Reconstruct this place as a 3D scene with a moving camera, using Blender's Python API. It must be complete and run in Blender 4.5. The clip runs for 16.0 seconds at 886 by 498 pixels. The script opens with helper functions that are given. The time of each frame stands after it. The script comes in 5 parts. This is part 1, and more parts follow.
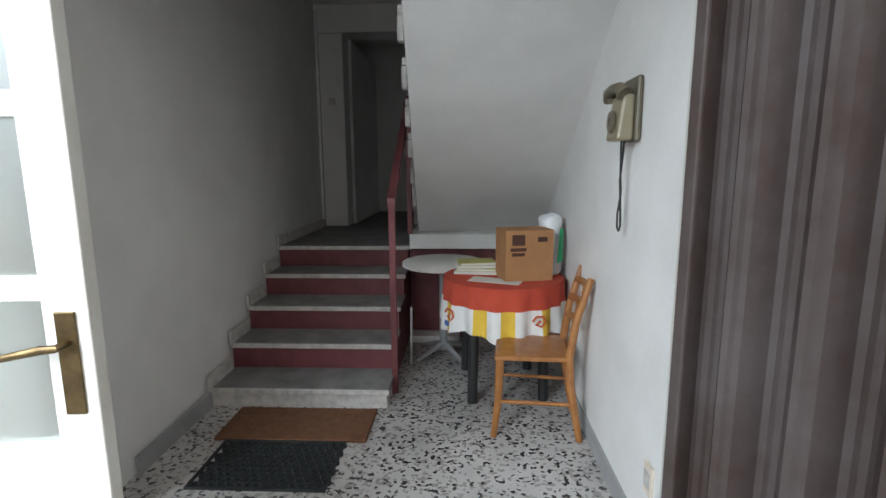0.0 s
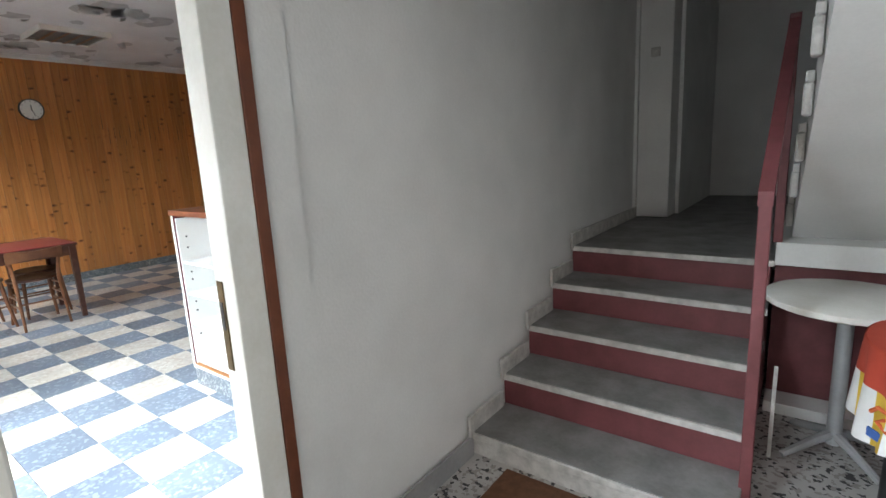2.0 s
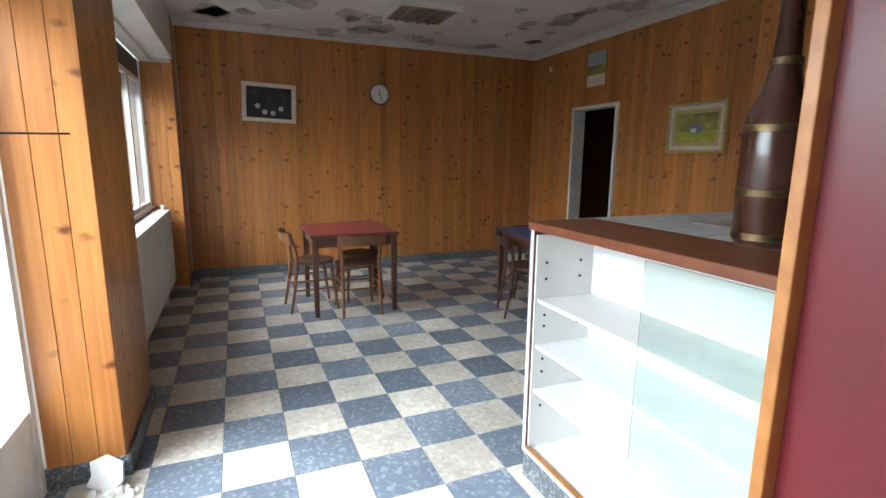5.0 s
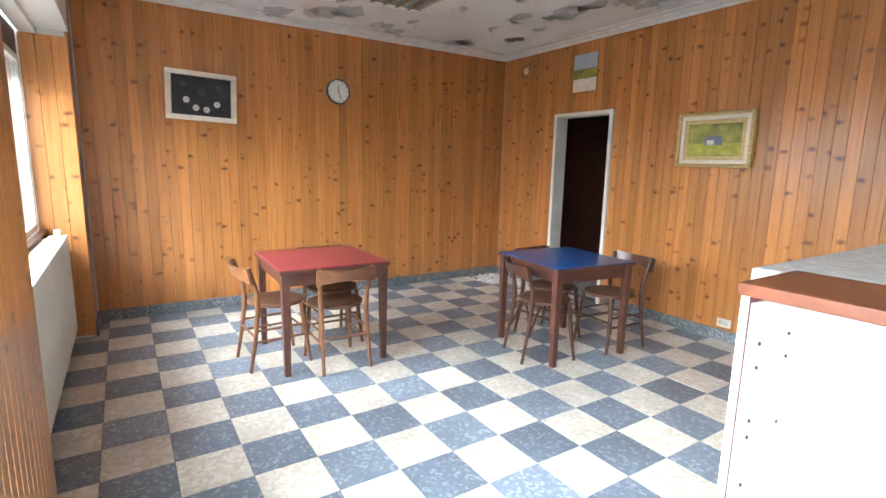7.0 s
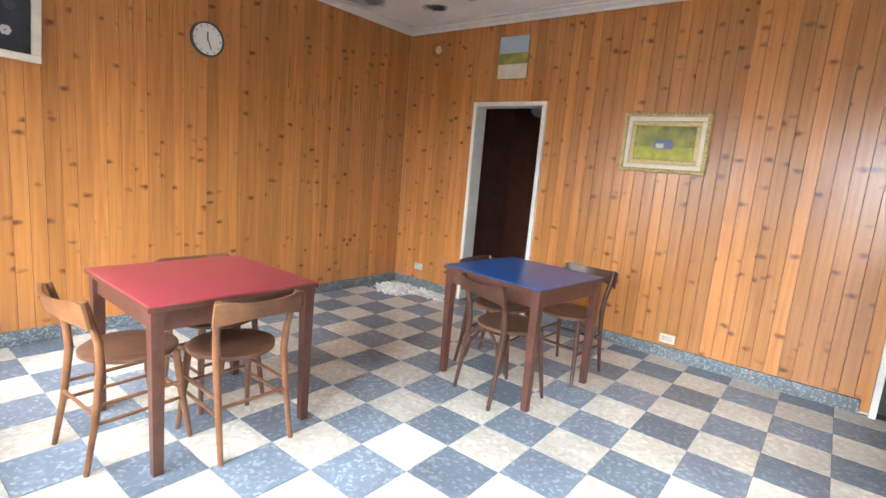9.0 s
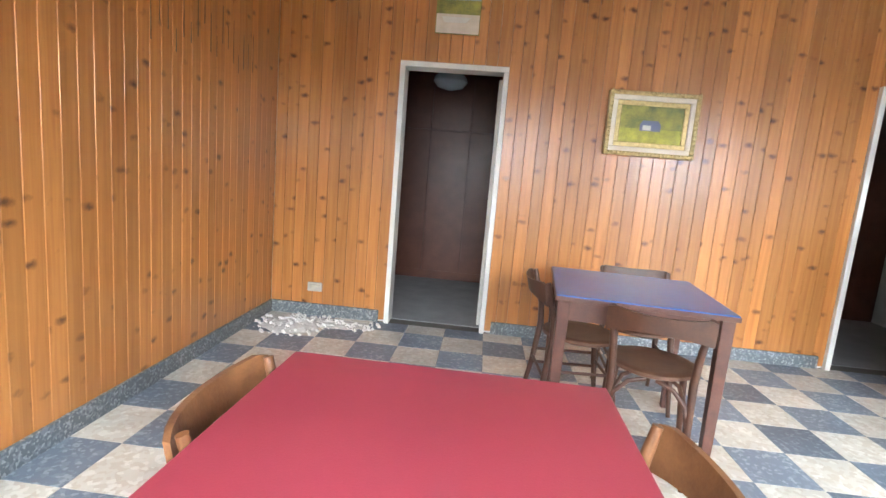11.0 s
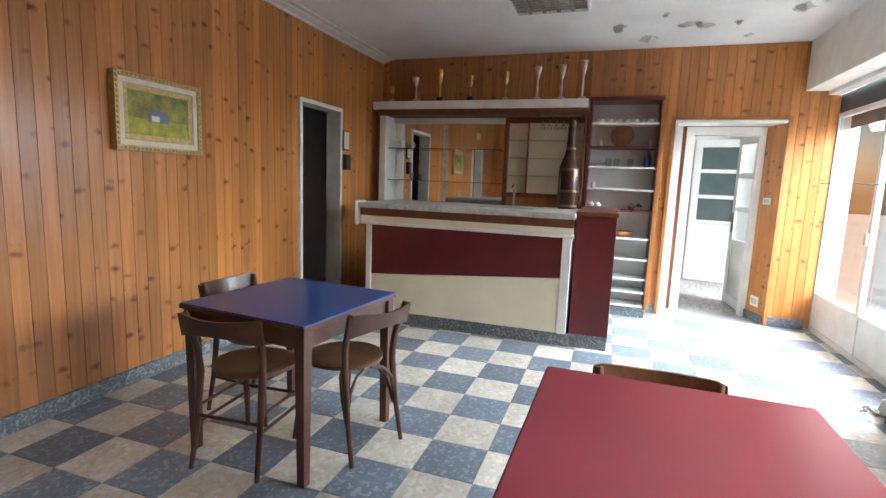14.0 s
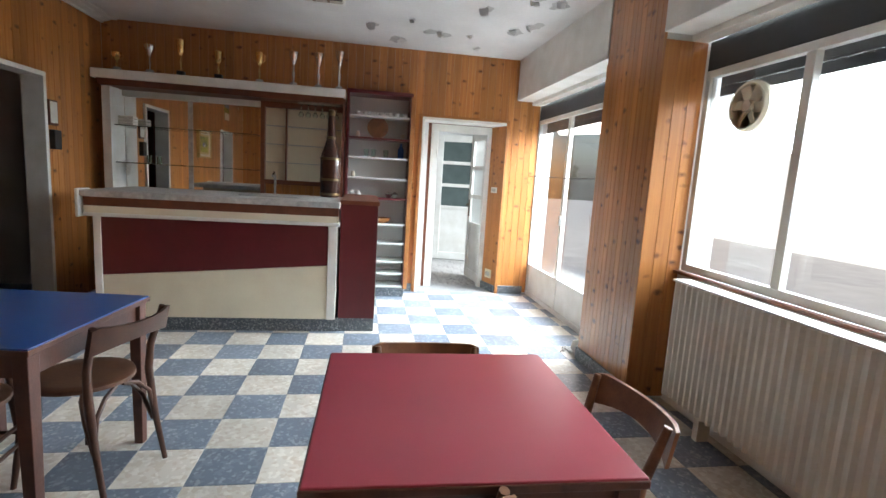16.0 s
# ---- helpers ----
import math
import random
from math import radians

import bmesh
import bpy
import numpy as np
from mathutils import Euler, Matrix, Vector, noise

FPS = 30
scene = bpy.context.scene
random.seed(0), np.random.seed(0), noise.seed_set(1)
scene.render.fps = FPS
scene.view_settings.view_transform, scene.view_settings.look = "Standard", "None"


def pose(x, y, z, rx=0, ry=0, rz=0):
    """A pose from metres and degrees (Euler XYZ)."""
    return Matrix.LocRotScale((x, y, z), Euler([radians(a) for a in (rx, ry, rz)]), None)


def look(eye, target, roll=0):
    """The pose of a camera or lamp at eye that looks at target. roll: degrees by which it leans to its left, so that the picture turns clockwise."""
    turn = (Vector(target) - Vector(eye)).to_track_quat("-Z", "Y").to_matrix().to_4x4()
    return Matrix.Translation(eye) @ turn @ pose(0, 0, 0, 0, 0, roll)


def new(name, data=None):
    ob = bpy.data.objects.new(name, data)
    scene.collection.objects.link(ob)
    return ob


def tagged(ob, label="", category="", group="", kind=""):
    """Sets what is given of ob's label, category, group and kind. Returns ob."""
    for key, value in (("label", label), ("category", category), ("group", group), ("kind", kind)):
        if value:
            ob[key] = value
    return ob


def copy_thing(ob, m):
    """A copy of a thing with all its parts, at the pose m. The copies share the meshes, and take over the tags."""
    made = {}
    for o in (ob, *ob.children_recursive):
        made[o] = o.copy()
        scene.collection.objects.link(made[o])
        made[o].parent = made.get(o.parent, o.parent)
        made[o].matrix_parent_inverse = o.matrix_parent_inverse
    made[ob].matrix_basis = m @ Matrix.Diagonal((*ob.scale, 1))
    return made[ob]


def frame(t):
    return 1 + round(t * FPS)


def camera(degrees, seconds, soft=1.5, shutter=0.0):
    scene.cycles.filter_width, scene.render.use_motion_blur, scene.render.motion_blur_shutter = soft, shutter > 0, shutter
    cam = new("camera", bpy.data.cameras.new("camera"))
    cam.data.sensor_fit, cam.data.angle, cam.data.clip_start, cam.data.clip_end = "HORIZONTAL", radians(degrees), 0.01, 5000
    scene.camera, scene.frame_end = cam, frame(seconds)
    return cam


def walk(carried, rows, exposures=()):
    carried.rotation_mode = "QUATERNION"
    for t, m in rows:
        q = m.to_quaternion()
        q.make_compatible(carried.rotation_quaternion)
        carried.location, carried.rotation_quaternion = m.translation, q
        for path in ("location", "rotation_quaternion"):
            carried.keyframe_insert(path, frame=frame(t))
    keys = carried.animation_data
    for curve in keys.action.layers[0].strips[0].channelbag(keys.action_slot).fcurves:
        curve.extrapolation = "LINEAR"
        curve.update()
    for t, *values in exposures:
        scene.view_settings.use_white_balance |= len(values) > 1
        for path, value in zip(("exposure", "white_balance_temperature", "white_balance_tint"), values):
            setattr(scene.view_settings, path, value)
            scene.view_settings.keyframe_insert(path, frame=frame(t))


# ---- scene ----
cam = camera(83.8, 16.0)
PATH = [
    (0, (-0.213, -0.031, 1.428), (-0.298, 1.94, 1.104), -0.3),
    (0.5, (-0.223, 0.193, 1.492), (-0.466, 2.131, 1.064), -1.5),
    (1, (-0.306, 0.42, 1.478), (-0.568, 2.351, 1.029), -1.4),
    (1.5, (-0.419, 0.691, 1.466), (-0.901, 2.587, 1.05), -2.7),
    (2, (-0.527, 0.959, 1.436), (-1.712, 2.523, 1.049), -3.0),
    (2.5, (-0.717, 1.097, 1.404), (-2.382, 2.145, 1.044), -1.7),
    (3, (-0.933, 1.21, 1.374), (-2.734, 2.011, 1.035), -1.1),
    (3.5, (-1.204, 1.307, 1.363), (-3.042, 2.013, 1.014), -1.0),
    (4, (-1.495, 1.348, 1.372), (-3.34, 2.033, 1.015), -0.8),
    (4.2, (-1.608, 1.344, 1.373), (-3.452, 2.032, 1.013), -0.2),
    (6.3, (-2.659, 1.067, 1.513), (-4.363, 2.058, 1.175), 0.8),
    (6.5, (-2.792, 1.043, 1.483), (-4.469, 2.083, 1.151), 1.1),
    (7, (-3.092, 1.015, 1.457), (-4.748, 2.086, 1.121), 1.3),
    (7.5, (-3.333, 1.017, 1.46), (-4.952, 2.142, 1.122), 1.8),
    (8, (-3.564, 0.977, 1.472), (-5.066, 2.252, 1.125), 2.6),
    (8.5, (-3.844, 0.976, 1.47), (-5.2, 2.403, 1.117), 3.3),
    (8.7, (-3.997, 1.009, 1.439), (-5.304, 2.484, 1.098), 4.0),
    (11, (-6.64, 1.43, 1.24), (-6.785, 3.402, 0.94), 4.8),
    (11.5, (-6.97, 1.47, 1.325), (-6.68, 3.43, 1.008), 3.5),
    (12, (-7.344, 1.657, 1.319), (-6.579, 3.48, 1.021), 2.1),
    (12.5, (-7.61, 1.839, 1.337), (-6.463, 3.45, 1.033), 1.1),
    (13, (-7.847, 2.055, 1.341), (-6.356, 3.353, 1.037), 0.6),
    (13.5, (-7.955, 2.286, 1.374), (-6.218, 3.226, 1.06), 2.3),
    (14, (-7.987, 2.46, 1.379), (-6.108, 3.088, 1.103), 2.2),
    (14.5, (-8.021, 2.58, 1.393), (-6.074, 2.941, 1.11), 1.5),
    (15, (-8.057, 2.599, 1.407), (-6.085, 2.771, 1.124), 2.5),
    (15.5, (-8.081, 2.575, 1.412), (-6.102, 2.528, 1.125), 3.1),
    (16, (-8.072, 2.525, 1.411), (-6.119, 2.202, 1.124), 3.5),
]

EXPOSURES = [(0.0, -1.3), (0.5, -0.85), (1.5, -0.5), (2.5, -0.8), (3.5, -1.4), (4.2, -1.45), (6.3, 0.0), (8.5, 0.5), (11.0, 0.65), (12.0, 0.6), (12.5, 0.4), (13.5, 0.05), (14.5, -0.35), (16.0, -0.45)]
walk(cam, [(t, look(eye, target, roll)) for t, eye, target, roll in PATH], EXPOSURES)

# ---- light ----
world = bpy.data.worlds.new("overcast_sky")
scene.world = world
world.use_nodes = True
wn = world.node_tree
sky = wn.nodes.new("ShaderNodeTexSky")
sky.sky_type, sky.sun_disc = "NISHITA", False
sky.sun_elevation, sky.sun_rotation, sky.dust_density = radians(40), radians(10), 3.0
wn.links.new(sky.outputs[0], wn.nodes["Background"].inputs[0])
wn.nodes["Background"].inputs[1].default_value = 0.15
sun = new("sun", bpy.data.lights.new("sun", "SUN"))
sun.data.energy, sun.data.angle, sun.data.color = 5.0, radians(4), (1.0, 0.96, 0.9)
sun.matrix_world = look((4, 24, 20), (0, 0, 0))


def window_light(name, x, y, z, w, h, power, aim, colour=(0.80, 0.91, 1.0)):
    """The sky's light, at an opening in the south front."""
    lamp = new(name, bpy.data.lights.new(name, "AREA"))
    lamp.data.shape, lamp.data.size, lamp.data.size_y, lamp.data.energy = "RECTANGLE", w, h, power
    lamp.data.spread = radians(120)
    lamp.data.color = colour
    lamp.matrix_world = look((x, y, z), (aim, 0.42, 1.3))
    return lamp


window_light("door_daylight", -3.25, -1.7, 2.9, 3.0, 2.4, 800, -3.25)
window_light("window_daylight", -6.5, -1.7, 2.8, 3.2, 2.0, 300, -6.5)
window_light("entrance_daylight", 0.55, -1.2, 2.9, 1.4, 1.4, 36, -0.45, (1.0, 0.95, 0.92))


# ---- materials ----
def material(name, colour, rough=0.5, metal=0.0, second=None, scale=8.0, bump=0.0, bump_scale=60.0, spread=0.12, coat=0.0):
    """A painted or plain surface: two tones in broad clouds and fine grain, with fine relief."""
    m = bpy.data.materials.new(name)
    m.use_nodes = True
    t, b = m.node_tree, m.node_tree.nodes["Principled BSDF"]
    second = second or tuple(c * (1 - spread) for c in colour)
    co = t.nodes.new("ShaderNodeTexCoord")
    n1, n2 = t.nodes.new("ShaderNodeTexNoise"), t.nodes.new("ShaderNodeTexNoise")
    n1.inputs["Scale"].default_value, n1.inputs["Detail"].default_value = scale, 5
    n2.inputs["Scale"].default_value, n2.inputs["Detail"].default_value = bump_scale, 3
    add = t.nodes.new("ShaderNodeMath")
    add.operation = "MULTIPLY_ADD"
    add.inputs[1].default_value = 0.3
    ramp = t.nodes.new("ShaderNodeValToRGB")
    ramp.color_ramp.elements[0].position, ramp.color_ramp.elements[1].position = 0.45, 0.85
    ramp.color_ramp.elements[0].color, ramp.color_ramp.elements[1].color = (*second, 1), (*colour, 1)
    t.links.new(co.outputs["Object"], n1.inputs["Vector"])
    t.links.new(co.outputs["Object"], n2.inputs["Vector"])
    t.links.new(n2.outputs[0], add.inputs[0])
    t.links.new(n1.outputs[0], add.inputs[2])
    t.links.new(add.outputs[0], ramp.inputs[0])
    t.links.new(ramp.outputs[0], b.inputs["Base Color"])
    b.inputs["Roughness"].default_value, b.inputs["Metallic"].default_value = rough, metal
    b.inputs["Coat Weight"].default_value = coat
    if bump:
        bp = t.nodes.new("ShaderNodeBump")
        bp.inputs["Strength"].default_value, bp.inputs["Distance"].default_value = bump, 0.004
        t.links.new(n2.outputs[0], bp.inputs["Height"])
        t.links.new(bp.outputs[0], b.inputs["Normal"])
    return m


def pine(name, light, dark, knot, rough=0.3):
    """Varnished knotty pine boards, the grain along local z, each board of its own tone."""
    m = bpy.data.materials.new(name)
    m.use_nodes = True
    t, b = m.node_tree, m.node_tree.nodes["Principled BSDF"]
    L, N = t.links.new, t.nodes.new
    co, info = N("ShaderNodeTexCoord"), N("ShaderNodeObjectInfo")
    off = N("ShaderNodeVectorMath")
    off.operation = "MULTIPLY_ADD"
    mul = N("ShaderNodeMath")
    mul.operation = "MULTIPLY"
    mul.inputs[1].default_value = 57.0
    L(info.outputs["Random"], mul.inputs[0])
    off.inputs[1].default_value = (1, 1, 1)
    L(co.outputs["Object"], off.inputs[0])
    L(mul.outputs[0], off.inputs[2])
    grain_map, knot_map = N("ShaderNodeMapping"), N("ShaderNodeMapping")
    grain_map.inputs["Scale"].default_value = (42, 42, 1.6)
    knot_map.inputs["Scale"].default_value = (5.5, 5.5, 9.5)
    L(off.outputs[0], grain_map.inputs[0])
    ragged = N("ShaderNodeTexNoise")
    ragged.inputs["Scale"].default_value, ragged.inputs["Detail"].default_value = 26.0, 4
    L(off.outputs[0], ragged.inputs["Vector"])
    bend = N("ShaderNodeVectorMath")
    bend.operation = "MULTIPLY_ADD"
    bend.inputs[1].default_value = (0.05, 0.05, 0.035)
    L(ragged.outputs["Color"], bend.inputs[0])
    L(off.outputs[0], bend.inputs[2])
    L(bend.outputs[0], knot_map.inputs[0])
    grain = N("ShaderNodeTexNoise")
    grain.inputs["Scale"].default_value, grain.inputs["Detail"].default_value, grain.inputs["Distortion"].default_value = 1.0, 5, 0.6
    L(grain_map.outputs[0], grain.inputs["Vector"])
    vor = N("ShaderNodeTexVoronoi")
    vor.inputs["Scale"].default_value = 1.0
    L(knot_map.outputs[0], vor.inputs["Vector"])
    kr = N("ShaderNodeValToRGB")
    kr.color_ramp.elements[0].position, kr.color_ramp.elements[1].position = 0.05, 0.23
    kr.color_ramp.elements[0].color, kr.color_ramp.elements[1].color = (1, 1, 1, 1), (0, 0, 0, 1)
    L(vor.outputs["Distance"], kr.inputs[0])
    gr = N("ShaderNodeValToRGB")
    gr.color_ramp.elements[0].position, gr.color_ramp.elements[1].position = 0.32, 0.68
    gr.color_ramp.elements[0].color, gr.color_ramp.elements[1].color = (*dark, 1), (*light, 1)
    L(grain.outputs[0], gr.inputs[0])
    mix = N("ShaderNodeMix")
    mix.data_type = "RGBA"
    L(kr.outputs[0], mix.inputs[0])
    L(gr.outputs[0], mix.inputs[6])
    mix.inputs[7].default_value = (*knot, 1)
    hsv = N("ShaderNodeHueSaturation")
    rng = N("ShaderNodeMapRange")
    rng.inputs["To Min"].default_value, rng.inputs["To Max"].default_value = 0.80, 1.14
    L(info.outputs["Random"], rng.inputs[0])
    L(rng.outputs[0], hsv.inputs["Value"])
    L(mix.outputs[2], hsv.inputs["Color"])
    L(hsv.outputs[0], b.inputs["Base Color"])
    b.inputs["Roughness"].default_value = rough
    b.inputs["Coat Weight"].default_value, b.inputs["Coat Roughness"].default_value = 0.25, 0.2
    bp = N("ShaderNodeBump")
    bp.inputs["Strength"].default_value, bp.inputs["Distance"].default_value = 0.25, 0.002
    L(grain.outputs[0], bp.inputs["Height"])
    L(bp.outputs[0], b.inputs["Normal"])
    return m


def terrazzo(name, base, chips, chip2, size, cover, rough=0.35, vary=0.15):
    """Cement tile with stone chips of uneven size; tiles differ a little in tone."""
    m = bpy.data.materials.new(name)
    m.use_nodes = True
    t, b = m.node_tree, m.node_tree.nodes["Principled BSDF"]
    L, N = t.links.new, t.nodes.new
    geo, info = N("ShaderNodeNewGeometry"), N("ShaderNodeObjectInfo")
    warp = N("ShaderNodeTexNoise")
    warp.inputs["Scale"].default_value = size * 0.7
    L(geo.outputs["Position"], warp.inputs["Vector"])
    wm = N("ShaderNodeVectorMath")
    wm.operation = "MULTIPLY_ADD"
    wm.inputs[1].default_value = (1.2 / size,) * 3
    L(warp.outputs["Color"], wm.inputs[0])
    L(geo.outputs["Position"], wm.inputs[2])
    vor = N("ShaderNodeTexVoronoi")
    vor.inputs["Scale"].default_value = size
    L(wm.outputs[0], vor.inputs["Vector"])
    sep = N("ShaderNodeSeparateColor")
    L(vor.outputs["Color"], sep.inputs[0])
    pick = N("ShaderNodeValToRGB")
    pick.color_ramp.interpolation = "CONSTANT"
    pick.color_ramp.elements[0].color = (*base, 1)
    pick.color_ramp.elements[1].position, pick.color_ramp.elements[1].color = 1 - cover, (*chips, 1)
    e = pick.color_ramp.elements.new(1 - cover * 0.4)
    e.color = (*chip2, 1)
    L(sep.outputs[0], pick.inputs[0])
    cloud = N("ShaderNodeTexNoise")
    cloud.inputs["Scale"].default_value, cloud.inputs["Detail"].default_value = 3.0, 6
    L(geo.outputs["Position"], cloud.inputs["Vector"])
    rng = N("ShaderNodeMapRange")
    rng.inputs["From Min"].default_value, rng.inputs["From Max"].default_value = 0.3, 0.7
    rng.inputs["To Min"].default_value, rng.inputs["To Max"].default_value = 0.8, 1.12
    L(cloud.outputs[0], rng.inputs[0])
    r2 = N("ShaderNodeMapRange")
    r2.inputs["To Min"].default_value, r2.inputs["To Max"].default_value = 1 - vary, 1 + vary
    L(info.outputs["Random"], r2.inputs[0])
    mm = N("ShaderNodeMath")
    mm.operation = "MULTIPLY"
    L(rng.outputs[0], mm.inputs[0])
    L(r2.outputs[0], mm.inputs[1])
    hsv = N("ShaderNodeHueSaturation")
    L(mm.outputs[0], hsv.inputs["Value"])
    L(pick.outputs[0], hsv.inputs["Color"])
    L(hsv.outputs[0], b.inputs["Base Color"])
    rr = N("ShaderNodeMapRange")
    rr.inputs["To Min"].default_value, rr.inputs["To Max"].default_value = rough - 0.1, rough + 0.25
    L(cloud.outputs[0], rr.inputs[0])
    L(rr.outputs[0], b.inputs["Roughness"])
    return m


def glass_material(name, colour=(1, 1, 1), rough=0.0):
    m = bpy.data.materials.new(name)
    m.use_nodes = True
    b = m.node_tree.nodes["Principled BSDF"]
    b.inputs["Base Color"].default_value = (*colour, 1)
    b.inputs["Transmission Weight"].default_value, b.inputs["Roughness"].default_value, b.inputs["IOR"].default_value = 1.0, rough, 1.45
    return m


def glow(name, colour, strength):
    m = bpy.data.materials.new(name)
    m.use_nodes = True
    b = m.node_tree.nodes["Principled BSDF"]
    b.inputs["Base Color"].default_value = (*colour, 1)
    b.inputs["Emission Color"].default_value, b.inputs["Emission Strength"].default_value = (*colour, 1), strength
    return m


PINE = pine("knotty_pine", (0.49, 0.205, 0.058), (0.37, 0.135, 0.036), (0.085, 0.022, 0.007), 0.28)
PLASTER = material("white_plaster", (0.74, 0.73, 0.71), 0.85, 0, (0.64, 0.63, 0.61), 2.5, 0.25, 90)
CEILING = material("ceiling_paint", (0.74, 0.73, 0.72), 0.9, 0, (0.63, 0.62, 0.61), 1.8, 0.35, 40)
FLAKE = material("peeled_paint", (0.74, 0.73, 0.71), 0.85, 0, (0.62, 0.6, 0.58), 9, 0.2)
BARE = material("bare_plaster", (0.50, 0.485, 0.47), 0.95, 0, (0.40, 0.39, 0.375), 14, 0.4)
WHITE = material("white_gloss_paint", (0.78, 0.77, 0.73), 0.4, 0, (0.66, 0.64, 0.58), 5, 0.15, 70)
CREAM = material("cream_laminate", (0.74, 0.68, 0.52), 0.4, 0, (0.68, 0.61, 0.46), 4)
MELAMINE = material("white_melamine", (0.70, 0.70, 0.68), 0.35, 0, (0.74, 0.74, 0.72), 4)
MAROON = material("maroon_laminate", (0.11, 0.012, 0.016), 0.32, 0, (0.085, 0.010, 0.013), 5)
RED_TOP = material("red_laminate", (0.26, 0.034, 0.05), 0.3, 0, (0.22, 0.027, 0.041), 3, 0.05, 200, coat=0.2)
BLUE_TOP = material("blue_laminate", (0.012, 0.085, 0.30), 0.3, 0, (0.010, 0.065, 0.24), 3, 0.05, 200, coat=0.2)
TABLE_WOOD = material("dark_stained_wood", (0.10, 0.036, 0.022), 0.4, 0, (0.06, 0.02, 0.013), 18, 0.2, 120, coat=0.15)
CHAIR_WOOD = material("worn_beech", (0.20, 0.085, 0.035), 0.38, 0, (0.11, 0.04, 0.018), 14, 0.2, 120, coat=0.2)
SEAT_WOOD = material("dark_pressed_plywood", (0.12, 0.055, 0.03), 0.45, 0, (0.075, 0.032, 0.018), 10, 0.2)
OAK = material("honey_varnished_wood", (0.38, 0.16, 0.045), 0.4, 0, (0.27, 0.10, 0.026), 16, 0.2, coat=0.2)
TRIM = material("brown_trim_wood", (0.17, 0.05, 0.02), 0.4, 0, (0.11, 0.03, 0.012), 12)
MARBLE = terrazzo("grey_marble_plinth", (0.10, 0.115, 0.13), (0.16, 0.18, 0.2), (0.28, 0.3, 0.31), 90, 0.45, 0.4, 0.05)
DARK_TILE = terrazzo("blue_grey_tile", (0.15, 0.18, 0.225), (0.185, 0.22, 0.265), (0.27, 0.305, 0.345), 62, 0.36, 0.36, 0.22)
LIGHT_TILE = terrazzo("cream_tile", (0.58, 0.535, 0.465), (0.53, 0.465, 0.385), (0.66, 0.62, 0.55), 45, 0.5, 0.34, 0.13)
GROUT = material("dirty_grout", (0.14, 0.125, 0.11), 0.9)
HALL_FLOOR = terrazzo("hall_terrazzo", (0.50, 0.48, 0.46), (0.33, 0.30, 0.28), (0.035, 0.033, 0.033), 62, 0.34, 0.4, 0.05)
STEP_STONE = material("grey_step_stone", (0.25, 0.245, 0.24), 0.7, 0, (0.15, 0.145, 0.14), 7, 0.4)
STEP_EDGE = material("worn_step_edge", (0.55, 0.53, 0.50), 0.75, 0, (0.36, 0.34, 0.32), 20, 0.4)
RISER = material("wine_red_riser_paint", (0.17, 0.045, 0.05), 0.6, 0, (0.11, 0.028, 0.03), 9, 0.2)
GREY_FLOOR = material("grey_floor", (0.36, 0.36, 0.36), 0.5, 0, (0.27, 0.27, 0.27), 5)
DARK_PANEL = material("dark_wood_panel", (0.15, 0.05, 0.028), 0.35, 0, (0.10, 0.03, 0.017), 7, 0.1)
GOLD = material("gilt_frame", (0.62, 0.47, 0.22), 0.4, 0.6, (0.40, 0.29, 0.12), 40, 0.5, 110)
BEIGE = material("beige_frame", (0.70, 0.62, 0.52), 0.5, 0, (0.6, 0.52, 0.42), 12)
CANVAS_DARK = material("dark_print", (0.03, 0.034, 0.042), 0.35, 0, (0.014, 0.013, 0.014), 9)
BLACK = material("black_plastic", (0.02, 0.02, 0.021), 0.4)
CHROME = material("chrome", (0.75, 0.74, 0.72), 0.16, 1.0)
BRASS = material("brass", (0.20, 0.14, 0.07), 0.42, 1.0, (0.11, 0.075, 0.04), 20)
GOLD_CUP = material("gold_cup", (0.80, 0.58, 0.24), 0.22, 1.0)
STEEL = material("steel", (0.45, 0.45, 0.44), 0.4, 0.9)
RUST = material("rusty_corrugated_steel", (0.085, 0.068, 0.066), 0.6, 0.2, (0.045, 0.026, 0.02), 7, 0.4, 50)
BOTTLE = material("dark_brown_bottle", (0.06, 0.022, 0.014), 0.2, 0, (0.04, 0.014, 0.01), 10, coat=0.4)
RADIATOR = material("radiator_enamel", (0.70, 0.68, 0.62), 0.45, 0, (0.62, 0.6, 0.54), 5)
CARD = material("brown_cardboard", (0.40, 0.20, 0.085), 0.85, 0, (0.34, 0.165, 0.07), 6, 0.2)
INK = material("printed_ink", (0.07, 0.03, 0.018), 0.8)
BAG = material("white_plastic_bag", (0.75, 0.77, 0.78), 0.35, 0, (0.66, 0.68, 0.69), 10, 0.4, 30)
GREEN = material("green_print", (0.02, 0.30, 0.12), 0.4)
CLOTH_RED = material("red_cloth", (0.52, 0.07, 0.035), 0.9, 0, (0.45, 0.055, 0.03), 14, 0.3, 300)
CLOTH_YELLOW = material("yellow_cloth", (0.75, 0.50, 0.06), 0.9, 0, (0.68, 0.44, 0.05), 14, 0.3, 300)
CLOTH_WHITE = material("white_cloth", (0.78, 0.77, 0.75), 0.9, 0, (0.7, 0.69, 0.67), 14, 0.3, 300)
CLOTH_ORANGE = material("orange_red_print", (0.62, 0.13, 0.04), 0.9)
CLOTH_BLUE = material("blue_print", (0.06, 0.14, 0.42), 0.9)
